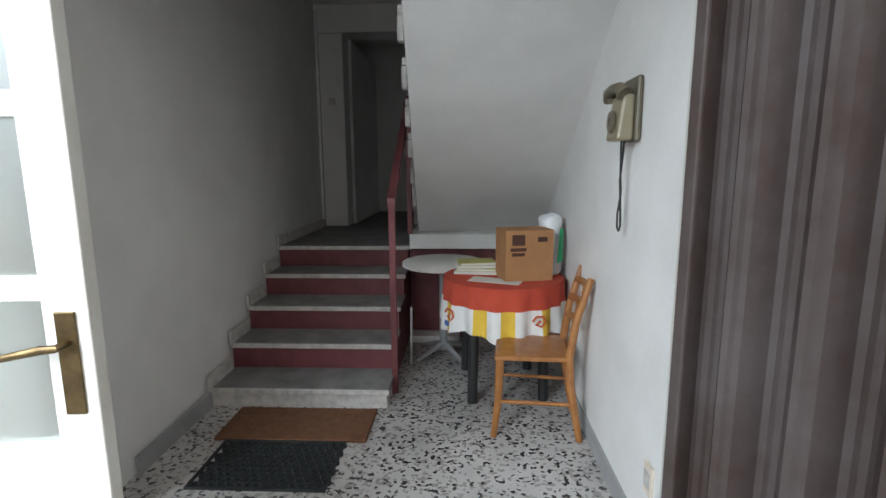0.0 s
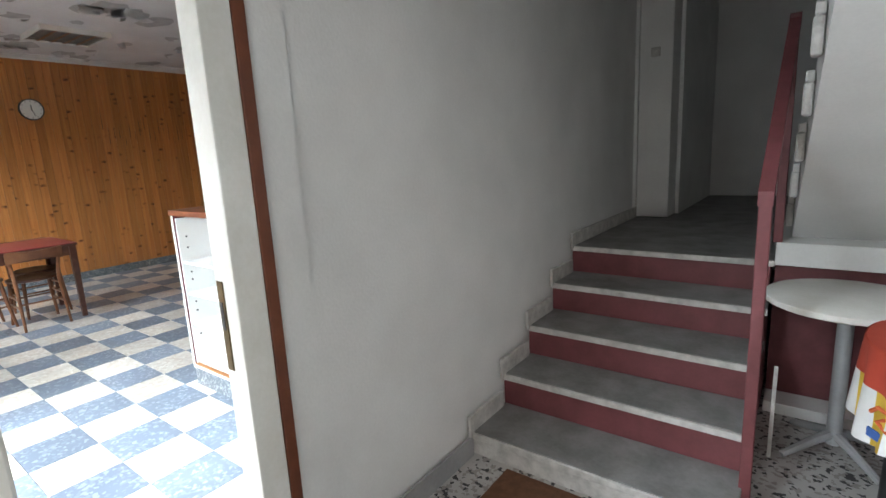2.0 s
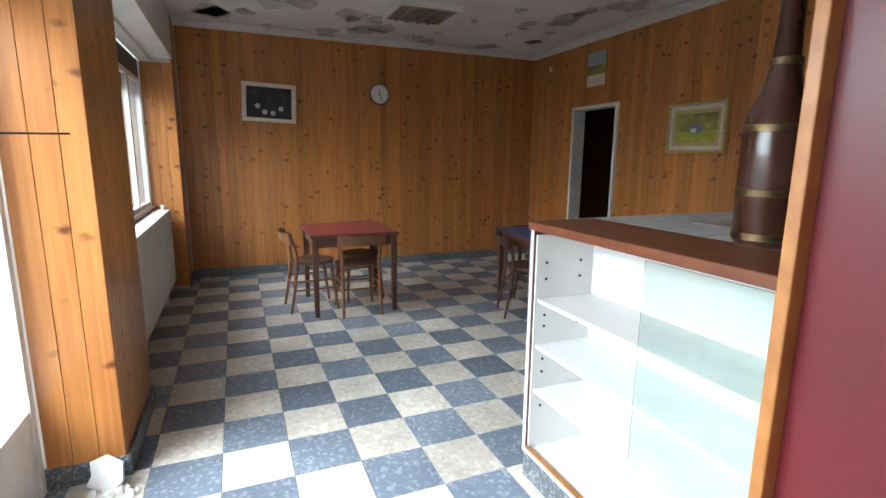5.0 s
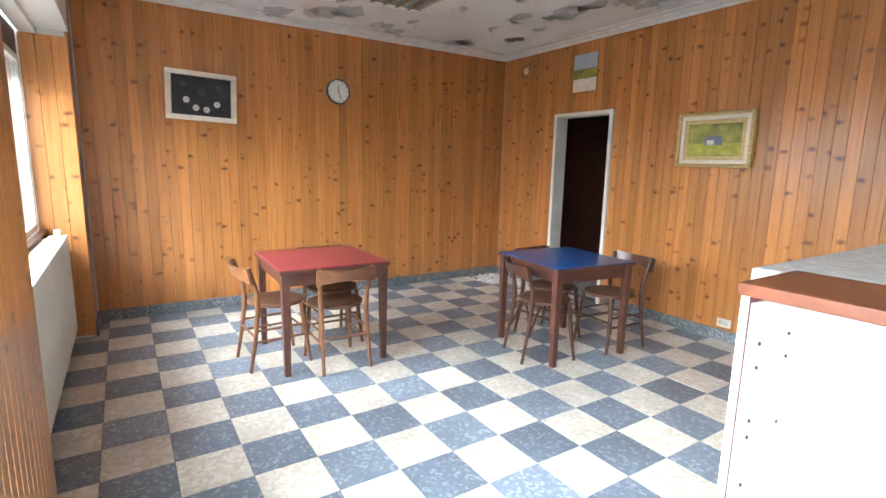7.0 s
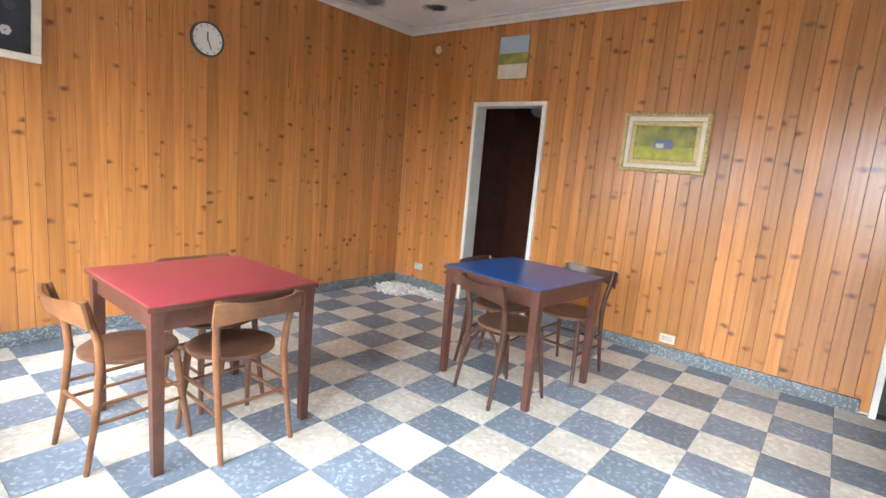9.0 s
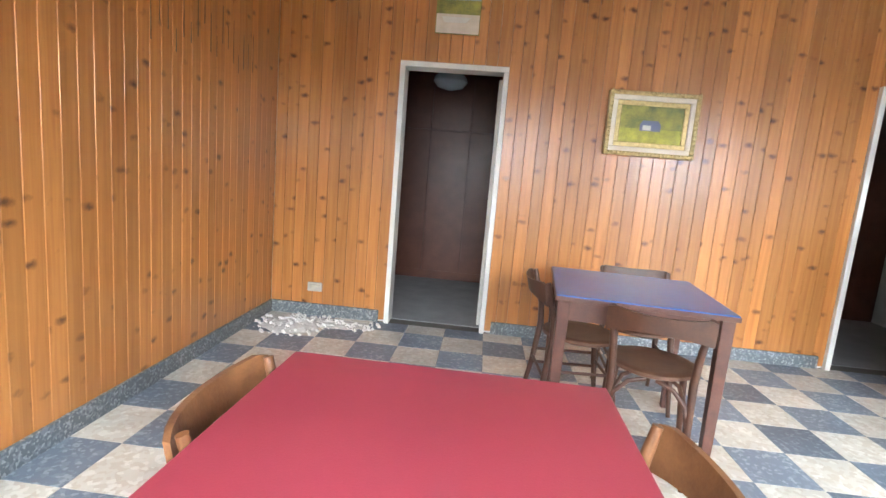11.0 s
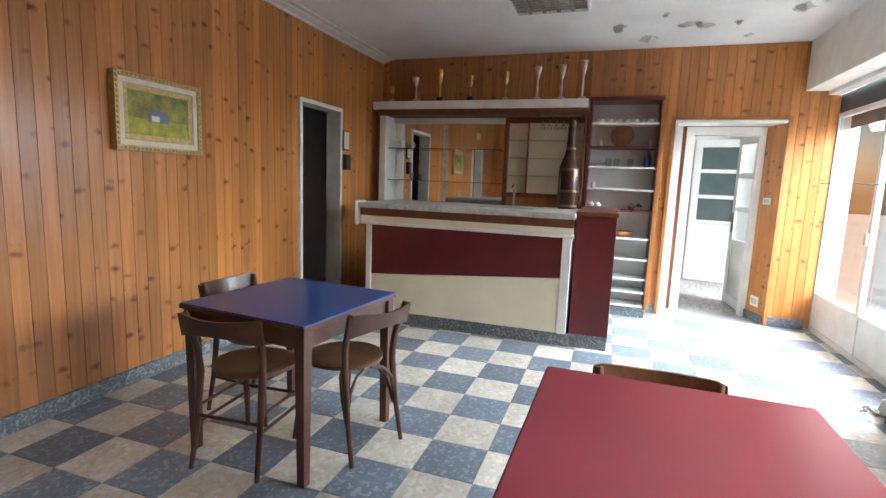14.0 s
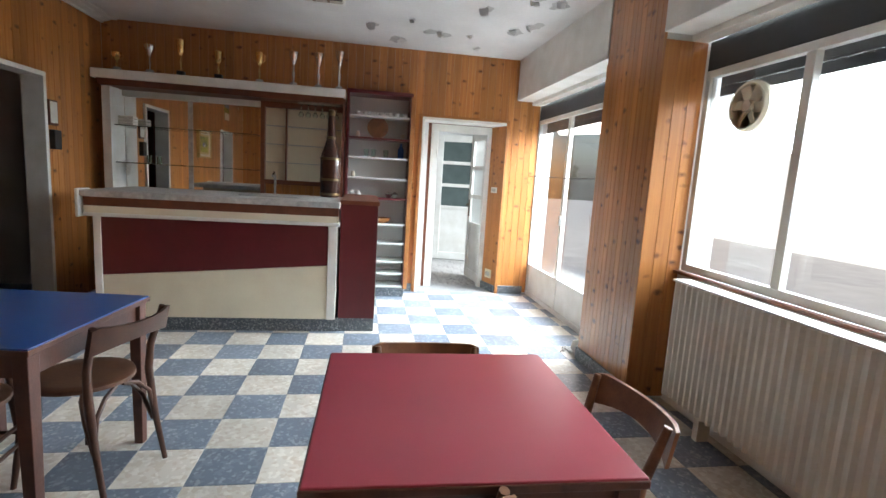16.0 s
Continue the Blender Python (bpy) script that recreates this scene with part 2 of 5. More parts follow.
COIR = material("brown_coir", (0.17, 0.075, 0.035), 0.95, 0, (0.11, 0.045, 0.02), 30, 0.8, 220)
RUBBER = material("black_rubber", (0.022, 0.026, 0.028), 0.6)
PHONE = material("olive_beige_plastic", (0.28, 0.24, 0.16), 0.4, 0, (0.24, 0.2, 0.13), 8)
PHONE_DARK = material("olive_dark_plastic", (0.12, 0.10, 0.065), 0.4)
PAPER = material("paper", (0.70, 0.68, 0.62), 0.9)
PAPER_YELLOW = material("yellow_paper", (0.50, 0.48, 0.16), 0.85)
DEBRIS = material("plaster_dust", (0.66, 0.64, 0.61), 0.95, 0, (0.5, 0.48, 0.45), 20, 0.6)
MIRROR = material("mirror_silver", (0.86, 0.85, 0.83), 0.02, 1.0, (0.84, 0.83, 0.81))
GLASS = glass_material("window_glass")
FROST = glass_material("ribbed_frosted_glass", (0.80, 0.86, 0.84), 0.35)
SHELF_GLASS = glass_material("shelf_glass", (0.8, 0.92, 0.88))
DARK_GLASS = material("grey_green_ribbed_glass", (0.10, 0.13, 0.125), 0.25, 0, (0.08, 0.105, 0.10), 5, 0.3, 150)
SHUTTER = material("dark_roller_shutter", (0.055, 0.06, 0.065), 0.6)
FACADE = material("pale_street_facade", (0.82, 0.82, 0.81), 0.9, 0, (0.74, 0.74, 0.73), 1.2, 0.2)
ASPHALT = material("pale_asphalt", (0.42, 0.42, 0.42), 0.9, 0, (0.34, 0.34, 0.34), 2.0, 0.4)
LOUVRE = material("silver_louvre", (0.7, 0.7, 0.68), 0.25, 0.9)
GLOBE = material("opal_globe_glass", (0.40, 0.47, 0.55), 0.2)


# ---- shapes ----
def box(bm, lo, hi, bevel=0.0):
    c = [(a + b) / 2 for a, b in zip(lo, hi)]
    d = [abs(b - a) for a, b in zip(lo, hi)]
    made = bmesh.ops.create_cube(bm, size=1, matrix=Matrix.Translation(c) @ Matrix.Diagonal((*d, 1)))["verts"]
    if bevel:
        edges = list({e for v in made for e in v.link_edges})
        bmesh.ops.bevel(bm, geom=edges, offset=bevel, segments=2, affect="EDGES", profile=0.5)
    return bm


def rod(bm, p, q, r1, r2=None, seg=10):
    p, q = Vector(p), Vector(q)
    d = q - p
    m = Matrix.Translation((p + q) / 2) @ d.to_track_quat("Z", "Y").to_matrix().to_4x4()
    bmesh.ops.create_cone(bm, cap_ends=True, segments=seg, radius1=r1, radius2=r1 if r2 is None else r2, depth=d.length, matrix=m)
    return bm


def tube(bm, pts, r, seg=8):
    """A bent rod through the points; r: one radius or one for each point."""
    pts = [Vector(p) for p in pts]
    rs = r if isinstance(r, (list, tuple)) else [r] * len(pts)
    rings = []
    side = None
    for i, p in enumerate(pts):
        d = (pts[min(i + 1, len(pts) - 1)] - pts[max(i - 1, 0)]).normalized()
        if side is None:
            side = d.orthogonal().normalized()
        side = (side - d * side.dot(d)).normalized()
        up = d.cross(side)
        rings.append([bm.verts.new(p + rs[i] * (math.cos(a) * side + math.sin(a) * up)) for a in [2 * math.pi * k / seg for k in range(seg)]])
    for a, b in zip(rings, rings[1:]):
        for k in range(seg):
            bm.faces.new((a[k], a[(k + 1) % seg], b[(k + 1) % seg], b[k]))
    bm.faces.new(rings[0][::-1])
    bm.faces.new(rings[-1])
    return bm


def lathe(bm, profile, seg=20, centre=(0, 0, 0)):
    """Turned about z: profile of (radius, height)."""
    cx, cy, cz = centre
    rings = [[bm.verts.new((cx + r * math.cos(2 * math.pi * k / seg), cy + r * math.sin(2 * math.pi * k / seg), cz + h)) for k in range(seg)] for r, h in profile]
    for a, b in zip(rings, rings[1:]):
        for k in range(seg):
            bm.faces.new((a[k], a[(k + 1) % seg], b[(k + 1) % seg], b[k]))
    bm.faces.new(rings[0][::-1])
    bm.faces.new(rings[-1])
    return bm


def prism(bm, outline, axis, a, b):
    """An outline of pairs, carried along an axis from a to b."""
    def at(u, v, w):
        return {0: (w, u, v), 1: (u, w, v), 2: (u, v, w)}[axis]
    lo, hi = [bm.verts.new(at(u, v, a)) for u, v in outline], [bm.verts.new(at(u, v, b)) for u, v in outline]
    n = len(outline)
    bm.faces.new(lo[::-1])
    bm.faces.new(hi)
    for k in range(n):
        bm.faces.new((lo[k], lo[(k + 1) % n], hi[(k + 1) % n], hi[k]))
    bmesh.ops.recalc_face_normals(bm, faces=bm.faces)
    return bm


def mesh_of(name, bm, mat, smooth=False):
    bmesh.ops.recalc_face_normals(bm, faces=bm.faces)
    me = bpy.data.meshes.new(name)
    bm.to_mesh(me)
    bm.free()
    me.materials.append(mat)
    if smooth:
        for p in me.polygons:
            p.use_smooth = True
        me.set_sharp_from_angle(angle=radians(40))
    return me


def part(name, bm, mat, parent=None, label="", smooth=False):
    ob = new(name, mesh_of(name, bm, mat, smooth))
    if parent:
        ob.parent = parent
    if label:
        ob["label"] = label
    return ob


def thing(name, label, category, at=None, group="", kind=""):
    ob = new(name)
    if at is not None:
        ob.matrix_basis = at
    return tagged(ob, label, category, group, kind)


def B(lo, hi, bevel=0.0):
    return box(bmesh.new(), lo, hi, bevel)


def structure(name, bm, mat, label, category):
    return tagged(part(name, bm, mat), label, category, kind="structure")


# ---- plan ----
WX, EX, NY, SY, CZ = -8.32, -2.14, 5.30, 0.74, 2.84      # bar room faces
GY = 0.42                                                # glass line of the south front
HX0, HX1, HY0, HZ = -1.75, 0.45, 0.62, 3.1               # hall
RV = (-1.80, 0.965)                                       # inner end of the splayed south reveal
HD = 1.765                                               # hall edge of the bar door
DC = (0.86, 1.88, 2.10)                                  # bar door in the east wall
DA, DB = (-7.36, -6.54, 2.06), (-3.93, -3.16, 2.10)      # doors in the north wall


def wall_with_openings(bm, axis, at, thick, a, b, z0, z1, holes):
    """A wall along an axis with rectangular openings (from, to, low, high)."""
    def put(u0, u1, w0, w1):
        if u1 - u0 > 1e-4 and w1 - w0 > 1e-4:
            lo, hi = ((u0, at, w0), (u1, at + thick, w1)) if axis == 0 else ((at, u0, w0), (at + thick, u1, w1))
            box(bm, lo, hi)
    u = a
    for h0, h1, low, high in sorted(holes):
        put(u, h0, z0, z1)
        put(h0, h1, z0, low)
        put(h0, h1, high, z1)
        u = h1
    put(u, b, z0, z1)
    return bm


# ground and street
structure("ground", B((-40, -40, -0.3), (40, 0.2, -0.06)), ASPHALT, "pale grey asphalt street outside the front", "ground")
structure("ground_back", B((-40, 0.2, -0.3), (40, 40, -0.12)), ASPHALT, "ground under the house", "ground")

# bar room shell
structure("floor_slab", B((WX, GY - 0.2, -0.12), (EX, NY + 0.14, -0.006)), GROUT, "dirty grout bed under the chequered tiles", "floor")
bm = bmesh.new()
wall_with_openings(bm, 1, WX - 0.25, 0.235, 0.2, NY + 0.3, 0, CZ + 0.2, [])
structure("wall_west", bm, PLASTER, "masonry wall behind pine panelling", "wall")
bm = bmesh.new()
wall_with_openings(bm, 0, NY + 0.015, 0.12, WX - 0.015, EX + 0.4, 0, CZ + 0.2, [(DA[0], DA[1], 0, DA[2]), (DB[0], DB[1], 0, DB[2])])
structure("wall_north", bm, PLASTER, "masonry wall behind pine panelling with two doorways", "wall")
bm = bmesh.new()
wall_with_openings(bm, 1, EX + 0.015, 0.36, 0.25, NY + 0.015, 0, CZ + 0.3, [(DC[0], DC[1], 0, DC[2])])
box(bm, (HX0 - 0.086, HD, 0), (HX0 - 0.0005, DC[1] + 0.01, DC[2]))
box(bm, (HX0 - 0.049, DC[0] - 0.01, 0), (HX0 - 0.0005, RV[1] - 0.076, DC[2]))
box(bm, (HX0 - 0.20, DC[1] - 0.05, 0), (HX0 - 0.16, DC[1] - 0.028, DC[2] - 0.03))
structure("wall_east", bm, PLASTER, "white plastered wall between hall and bar with a doorway", "wall")
bm = bmesh.new()
wall_with_openings(bm, 0, 0.22, SY - 0.235, WX - 0.25, -2.1, 0, CZ + 0.2, [(-7.90, -5.13, 0.0, 2.62), (-4.40, -2.1, 0.0, 2.62)])
box(bm, (-7.90, 0.22, 0), (-5.13, 0.46, 0.88))
structure("wall_south", bm, PLASTER, "street front wall with a glazed door and a window", "wall")
structure("ceiling", B((WX - 0.2, 0.2, CZ), (EX + 0.3, NY + 0.2, CZ + 0.15)), CEILING, "greyish white painted ceiling with peeling paint", "ceiling")

# cornice with a stepped profile along the north, west and part of the east wall
prof = [(0, -0.05), (0.02, -0.05), (0.03, -0.036), (0.085, -0.022), (0.095, -0.012), (0.16, -0.012), (0.16, 0.0), (0, 0.0)]
bm = bmesh.new()
prism(bm, [(NY - u, CZ + v - 0.001) for u, v in prof], 0, WX, EX)
prism(bm, [(WX + u, CZ + v - 0.002) for u, v in prof], 1, SY, NY)
structure("trim_cornice", bm, FLAKE, "white plaster cornice along the ceiling", "cornice")
bm = bmesh.new()
for x0, x1 in ((-7.90, -5.13), (-4.40, -2.145)):
    box(bm, (x0, GY + 0.02, 2.37), (x1, SY + 0.01, CZ - 0.002), 0.006)
    box(bm, (x0, GY + 0.04, 2.33), (x1, GY + 0.14, 2.37), 0.004)
structure("trim_shutter_box", bm, WHITE, "white roller shutter boxes over the front openings", "shutter box")

# skirting
bm = bmesh.new()
for lo, hi in (((WX, SY, 0), (WX + 0.018, NY, 0.1)), ((WX, NY - 0.018, 0), (DA[0] - 0.05, NY, 0.1)), ((DA[1] + 0.05, NY - 0.018, 0), (DB[0] - 0.05, NY, 0.1)),
               ((EX - 0.018, DC[1] + 0.04, 0), (EX, 2.0, 0.1)), ((EX - 0.018, 0.5, 0), (EX, DC[0] - 0.04, 0.1)), ((-5.13, SY, 0), (-4.39, SY + 0.018, 0.1)),
               ((-4.40, GY, 0), (-4.382, SY + 0.018, 0.1)), ((WX, SY, 0), (-7.9, SY + 0.018, 0.1))):
    box(bm, lo, hi, 0.003)
structure("baseboard", bm, MARBLE, "dark grey marble skirting", "skirting")


# ---- hall shell ----
structure("floor_hall", B((EX + 0.375, -0.1, -0.12), (HX1 + 0.2, 7.2, 0.0)), HALL_FLOOR, "speckled grey and black terrazzo hall floor", "floor")
structure("threshold", B((EX - 0.01, DC[0] - 0.02, -0.1), (EX + 0.4, DC[1] + 0.02, 0.003)), GREY_FLOOR, "worn grey stone threshold", "threshold")
structure("wall_hall_west", B((HX0 - 0.016, NY + 0.1, 0), (HX0, 7.3, HZ)), PLASTER, "white hall wall beside the landing", "wall")
structure("wall_hall_east", B((HX1, HY0 - 0.3, 0), (HX1 + 0.2, 7.3, HZ)), PLASTER, "white plastered hall wall with light grey dado", "wall")
bm = bmesh.new()
wall_with_openings(bm, 0, HY0 - 0.16, 0.16, -2.1, HX1, 0, HZ, [(-1.62, 0.10, 0, 2.6)])
structure("wall_hall_front", bm, PLASTER, "front wall around the street entrance", "wall")
structure("wall_hall_back", B((HX0, 7.2, 0), (HX1, 7.35, HZ)), PLASTER, "hall end wall in the dark", "wall")
structure("ceiling_hall", B((HX0 - 0.3, HY0 - 0.16, HZ), (HX1 + 0.2, 7.35, HZ + 0.12)), PLASTER, "white hall ceiling", "ceiling")
bm = bmesh.new()
box(bm, (HX0, DC[1] + 0.15, 0), (HX0 + 0.012, 2.72, 0.1))
box(bm, (HX1 - 0.012, 1.4, 0), (HX1, 4.0, 0.1))
structure("baseboard_hall", bm, GREY_FLOOR, "light grey painted skirting of the hall", "skirting")
structure("column", B((HX0, 5.36, 0.8), (-1.49, 5.62, 2.82), 0.008), PLASTER, "white plastered pier on the landing", "pier")
structure("beam", B((HX0, 5.34, 2.82), (HX1, 5.66, HZ), 0.008), PLASTER, "white plastered beam over the landing", "beam")
structure("wall_corridor", B((-1.49, 5.62, 0.8), (-1.46, 7.2, 2.82)), PLASTER, "dim corridor wall beyond the landing", "wall")

# lower flight
NOSE = [(2.71, 0.125), (3.02, 0.295), (3.31, 0.465), (3.63, 0.63), (3.94, 0.80)]
SX0, SX1 = HX0, -0.66
stairs = thing("staircase", "short flight of grey stone steps with wine-red risers", "stairs")
for i, (y, z) in enumerate(NOSE):
    y1 = NOSE[i + 1][0] + 0.02 if i < 4 else 5.36
    z0 = NOSE[i - 1][1] if i else 0.0
    part("riser", B((SX0, y + 0.025, 0.0), (SX1 - 0.015, y1 if i < 4 else y + 0.2, z - 0.03)), STEP_EDGE if i == 0 else RISER, stairs, "chipped whitewashed riser" if i == 0 else "")
    part("tread", B((SX0, y + 0.012, z - 0.03), (SX1, y1, z), 0.004), STEP_STONE, stairs)
    part("nosing", B((SX0, y, z - 0.034), (SX1 + 0.004, y + 0.0115, z - 0.002), 0.004), STEP_EDGE, stairs, "pale worn nosing")
    part("wall_upstand", B((SX0, y - 0.02, z - 0.02), (SX0 + 0.018, y1 - 0.03, z + 0.085), 0.004), STEP_EDGE, stairs, "pale stone upstand on the wall")
structure("floor_landing", B((HX0, 5.3, 0.70), (HX1, 7.2, 0.80)), STEP_STONE, "grey stone landing", "floor")
structure("landing_edge", B((SX1 + 0.002, 3.95, 0.775), (HX1, 5.3, 0.895), 0.004), PLASTER, "white plastered edge of the landing slab", "landing")
structure("wall_under_landing", B((SX1 + 0.002, 4.02, 0.0), (HX1, 4.1, 0.775)), RISER, "dark wine-red wall under the landing", "wall")
structure("plinth_under_landing", B((SX1 + 0.002, 3.86, 0.0), (-0.25, 4.02, 0.06), 0.004), PLASTER, "low white plinth in the corner", "plinth")

# upper flight over the hall
flight = thing("upper_flight", "white plastered underside of an upper stair flight with stone treads", "stairs")
SL = 0.66
bm = bmesh.new()
prism(bm, [(4.16, 0.885), (0.80, 0.885 + SL * 3.36), (0.80, 1.15 + SL * 3.36), (4.16, 1.15)], 0, -0.60, HX1)
for v in bm.verts:
    if v.co.x < 0:
        v.co.x += 0.06 * (4.16 - v.co.y)
part("soffit", bm, PLASTER, flight)
for i in range(11):
    y, z = 4.12 - i * 0.27, 1.02 + i * 0.27 * SL
    x = -0.60 + 0.06 * (4.16 - y)
    part("tread", B((x - 0.03, y - 0.06, z + 0.06), (x - 0.002, y + 0.02, z + 0.10), 0.006), STEP_EDGE, flight)
    part("tread_end", B((x - 0.035, y - 0.05, z - 0.06), (x - 0.002, y + 0.02, z + 0.06), 0.01), STEP_EDGE, flight)

rail = thing("handrail", "dark red painted iron stair handrail", "handrail")
part("post", B((-0.672, 2.93, 0), (-0.632, 2.96, 1.24), 0.004), RISER, rail)
part("post", B((-0.672, 3.92, 0.9), (-0.632, 3.95, 1.98), 0.004), RISER, rail)
bm = bmesh.new()
prism(bm, [(2.92, 1.20), (3.96, 1.94), (3.96, 1.99), (2.92, 1.25)], 0, -0.675, -0.629)
part("top_rail", bm, RISER, rail)


# ---- doors and windows ----
def glazed_leaf(name, label, m, w, h, rows, glass, kick=0.75, mat=WHITE, handles=True, thick=0.045):
    """A door leaf along local x from the hinge: stiles, rails, panes above a kick panel."""
    d = thing(name, label, "door", m, kind="structure")
    s = 0.10
    part("stile", B((0, -thick / 2, 0.01), (s, thick / 2, h), 0.004), mat, d)
    part("stile", B((w - s, -thick / 2, 0.01), (w, thick / 2, h), 0.004), mat, d)
    part("rail", B((s, -thick / 2, 0.01), (w - s, thick / 2, 0.13)), mat, d)
    part("rail", B((s, -thick / 2, h - 0.11), (w - s, thick / 2, h)), mat, d)
    part("panel", B((s, -0.009, 0.13), (w - s, 0.009, kick)), mat, d)
    pane_h = (h - 0.11 - kick) / rows
    for i in range(rows):
        z = kick + i * pane_h
        part("rail", B((s, -thick / 2 + 0.003, z), (w - s, thick / 2 - 0.003, z + 0.055), 0.003), mat, d)
        p = part("pane", B((s, -0.003, z + 0.055), (w - s, 0.003, z + pane_h)), glass, d)
        p.visible_shadow = False
    for sg in (-1, 1) if handles else ():
        pl = part("lock_plate", B((w - 0.072, sg * (thick / 2 + 0.003) - 0.003, 0.88), (w - 0.028, sg * (thick / 2 + 0.003) + 0.003, 1.12), 0.002), BRASS, d)
        y = sg * (thick / 2 + 0.045)
        hb = tube(bmesh.new(), [(w - 0.05, sg * thick / 2, 1.05), (w - 0.05, y, 1.05), (w - 0.08, y, 1.048), (w - 0.17, y, 1.03)], [0.009, 0.009, 0.01, 0.008])
        part("handle", hb, BRASS, pl, smooth=True)
    return d


def door_frame(name, label, axis, at0, at1, a, b, h, w, mat):
    """A lining with casings round an opening in a wall."""
    d = thing(name, label, "door frame", kind="structure")

    def bx(u0, u1, v0, v1, z0, z1, nm):
        lo, hi = ((u0, v0, z0), (u1, v1, z1)) if axis == 0 else ((v0, u0, z0), (v1, u1, z1))
        part(nm, B(lo, hi, 0.004), mat, d)
    bx(a, a + w, at0, at1, 0, h - w, "jamb")
    bx(b - w, b, at0, at1, 0, h - w, "jamb")
    bx(a, b, at0, at1, h - w, h, "head")
    return d


door_frame("door_frame_1", "white metal frame of an open doorway in the pine wall", 0, NY - 0.03, NY + 0.15, DA[0], DA[1], DA[2], 0.04, WHITE)
door_frame("door_frame_2", "grey-white metal frame of a dark doorway beside the bar", 0, NY - 0.03, NY + 0.15, DB[0], DB[1], DB[2], 0.04, WHITE)
frame_3 = thing("door_frame_3", "off-white lining of the doorway between hall and bar", "door frame", kind="structure")
part("jamb", B((EX - 0.02, DC[1] - 0.03, 0), (HX0 - 0.09, DC[1], DC[2] - 0.03), 0.004), WHITE, frame_3)
part("head", B((EX - 0.02, DC[0], DC[2] - 0.03), (HX0 - 0.09, DC[1], DC[2]), 0.004), WHITE, frame_3)
reveal = structure("wall_reveal", prism(bmesh.new(), [(EX + 0.018, DC[0] - 0.002), (RV[0] - 0.004, RV[1] - 0.018), (RV[0] - 0.004, DC[0] - 0.002)], 2, 0, DC[2] - 0.031), PLASTER, "splayed reveal of the doorway behind pine boards", "wall")
structure("baseboard_reveal", prism(bmesh.new(), [(EX, DC[0] + 0.004), (RV[0], RV[1] + 0.002), (RV[0], RV[1] + 0.016), (EX - 0.006, DC[0] + 0.018)], 2, 0, 0.095), MARBLE, "dark grey marble skirting in the reveal", "skirting")
door_frame("door_frame_4", "white stepped inner lining of the doorway", 1, HX0 - 0.085, HX0 + 0.012, RV[1] - 0.04, HD - 0.04, DC[2] - 0.036, 0.09, WHITE)
trim = thing("trim_door", "brown wooden edge strip round the white door lining", "trim", kind="structure")
part("strip", B((HX0 - 0.08, HD - 0.039, 0), (HX0 + 0.016, HD - 0.001, DC[2]), 0.003), TRIM, trim)
part("strip", B((HX0 - 0.045, RV[1] - 0.074, 0), (HX0 + 0.016, RV[1] - 0.041, DC[2]), 0.003), TRIM, trim)
part("strip", B((HX0 - 0.08, RV[1] - 0.04, DC[2] - 0.035), (HX0 + 0.016, HD - 0.04, DC[2]), 0.003), TRIM, trim)
part("strip", B((EX - 0.026, DC[1] + 0.001, 0), (EX - 0.001, DC[1] + 0.035, DC[2] + 0.03), 0.003), OAK, trim, "honey-coloured pine strip")
part("strip", B((EX - 0.026, DC[0] - 0.035, 0), (EX - 0.001, DC[0] - 0.001, DC[2] + 0.03), 0.003), OAK, trim, "honey-coloured pine strip")
part("strip", B((EX - 0.026, DC[0], DC[2] + 0.001), (EX - 0.001, DC[1], DC[2] + 0.03), 0.003), OAK, trim, "honey-coloured pine strip")
strike = thing("strike_plate", "worn brass strike plate in the door jamb", "strike plate")
part("plate", B((HX0 - 0.075, HD - 0.133, 0.86), (HX0 - 0.045, HD - 0.1302, 1.12), 0.001), BRASS, strike)
part("latch_hole", B((HX0 - 0.066, HD - 0.135, 0.98), (HX0 - 0.054, HD - 0.1332, 1.06)), BLACK, strike)

glazed_leaf("door_1", "open white glazed door with three ribbed glass panes", pose(HX0 + 0.03, 0.94, 0, 0, 0, 6), 0.68, 2.04, 3, FROST, 0.75)
glazed_leaf("door_2", "white glazed entrance leaf folded back with grey-green panes", pose(0.20, HY0 + 0.04, 0, 0, 0, 74), 0.68, 2.12, 3, DARK_GLASS, 0.88, handles=False)
glazed_leaf("door_3", "white door leaf with narrow dark panes standing open", pose(DA[1] - 0.045, NY + 0.16, 0, 0, 0, 86), 0.74, 2.0, 3, DARK_GLASS, 0.62)

# rusty corrugated shutter leaf at the entrance
leaf = thing("corrugated_door", "rusty purple-brown corrugated steel entrance leaf standing open", "metal door", pose(0.04, 0.50, 0, 0, 0, -66))
bm = bmesh.new()
n = 132
front = [(0.85 * i / n, 0.014 * math.sin(i * 2 * math.pi / 11) + 0.003 * math.sin(i * 1.7)) for i in range(n + 1)]
prism(bm, front + [(x, y - 0.003) for x, y in front[::-1]], 2, 0.03, 2.55)
part("sheet", bm, RUST, leaf)
part("edge_bar", B((-0.012, -0.02, 0.02), (0.004, 0.018, 2.56), 0.003), RUST, leaf)
lk = part("lock", lathe(bmesh.new(), [(0.045, 0), (0.045, 0.012), (0.03, 0.022), (0.012, 0.024)], 20), STEEL, leaf, "round steel lock", True)
lk.matrix_basis = pose(0.07, -0.012, 0.86, 90, 0, 0)


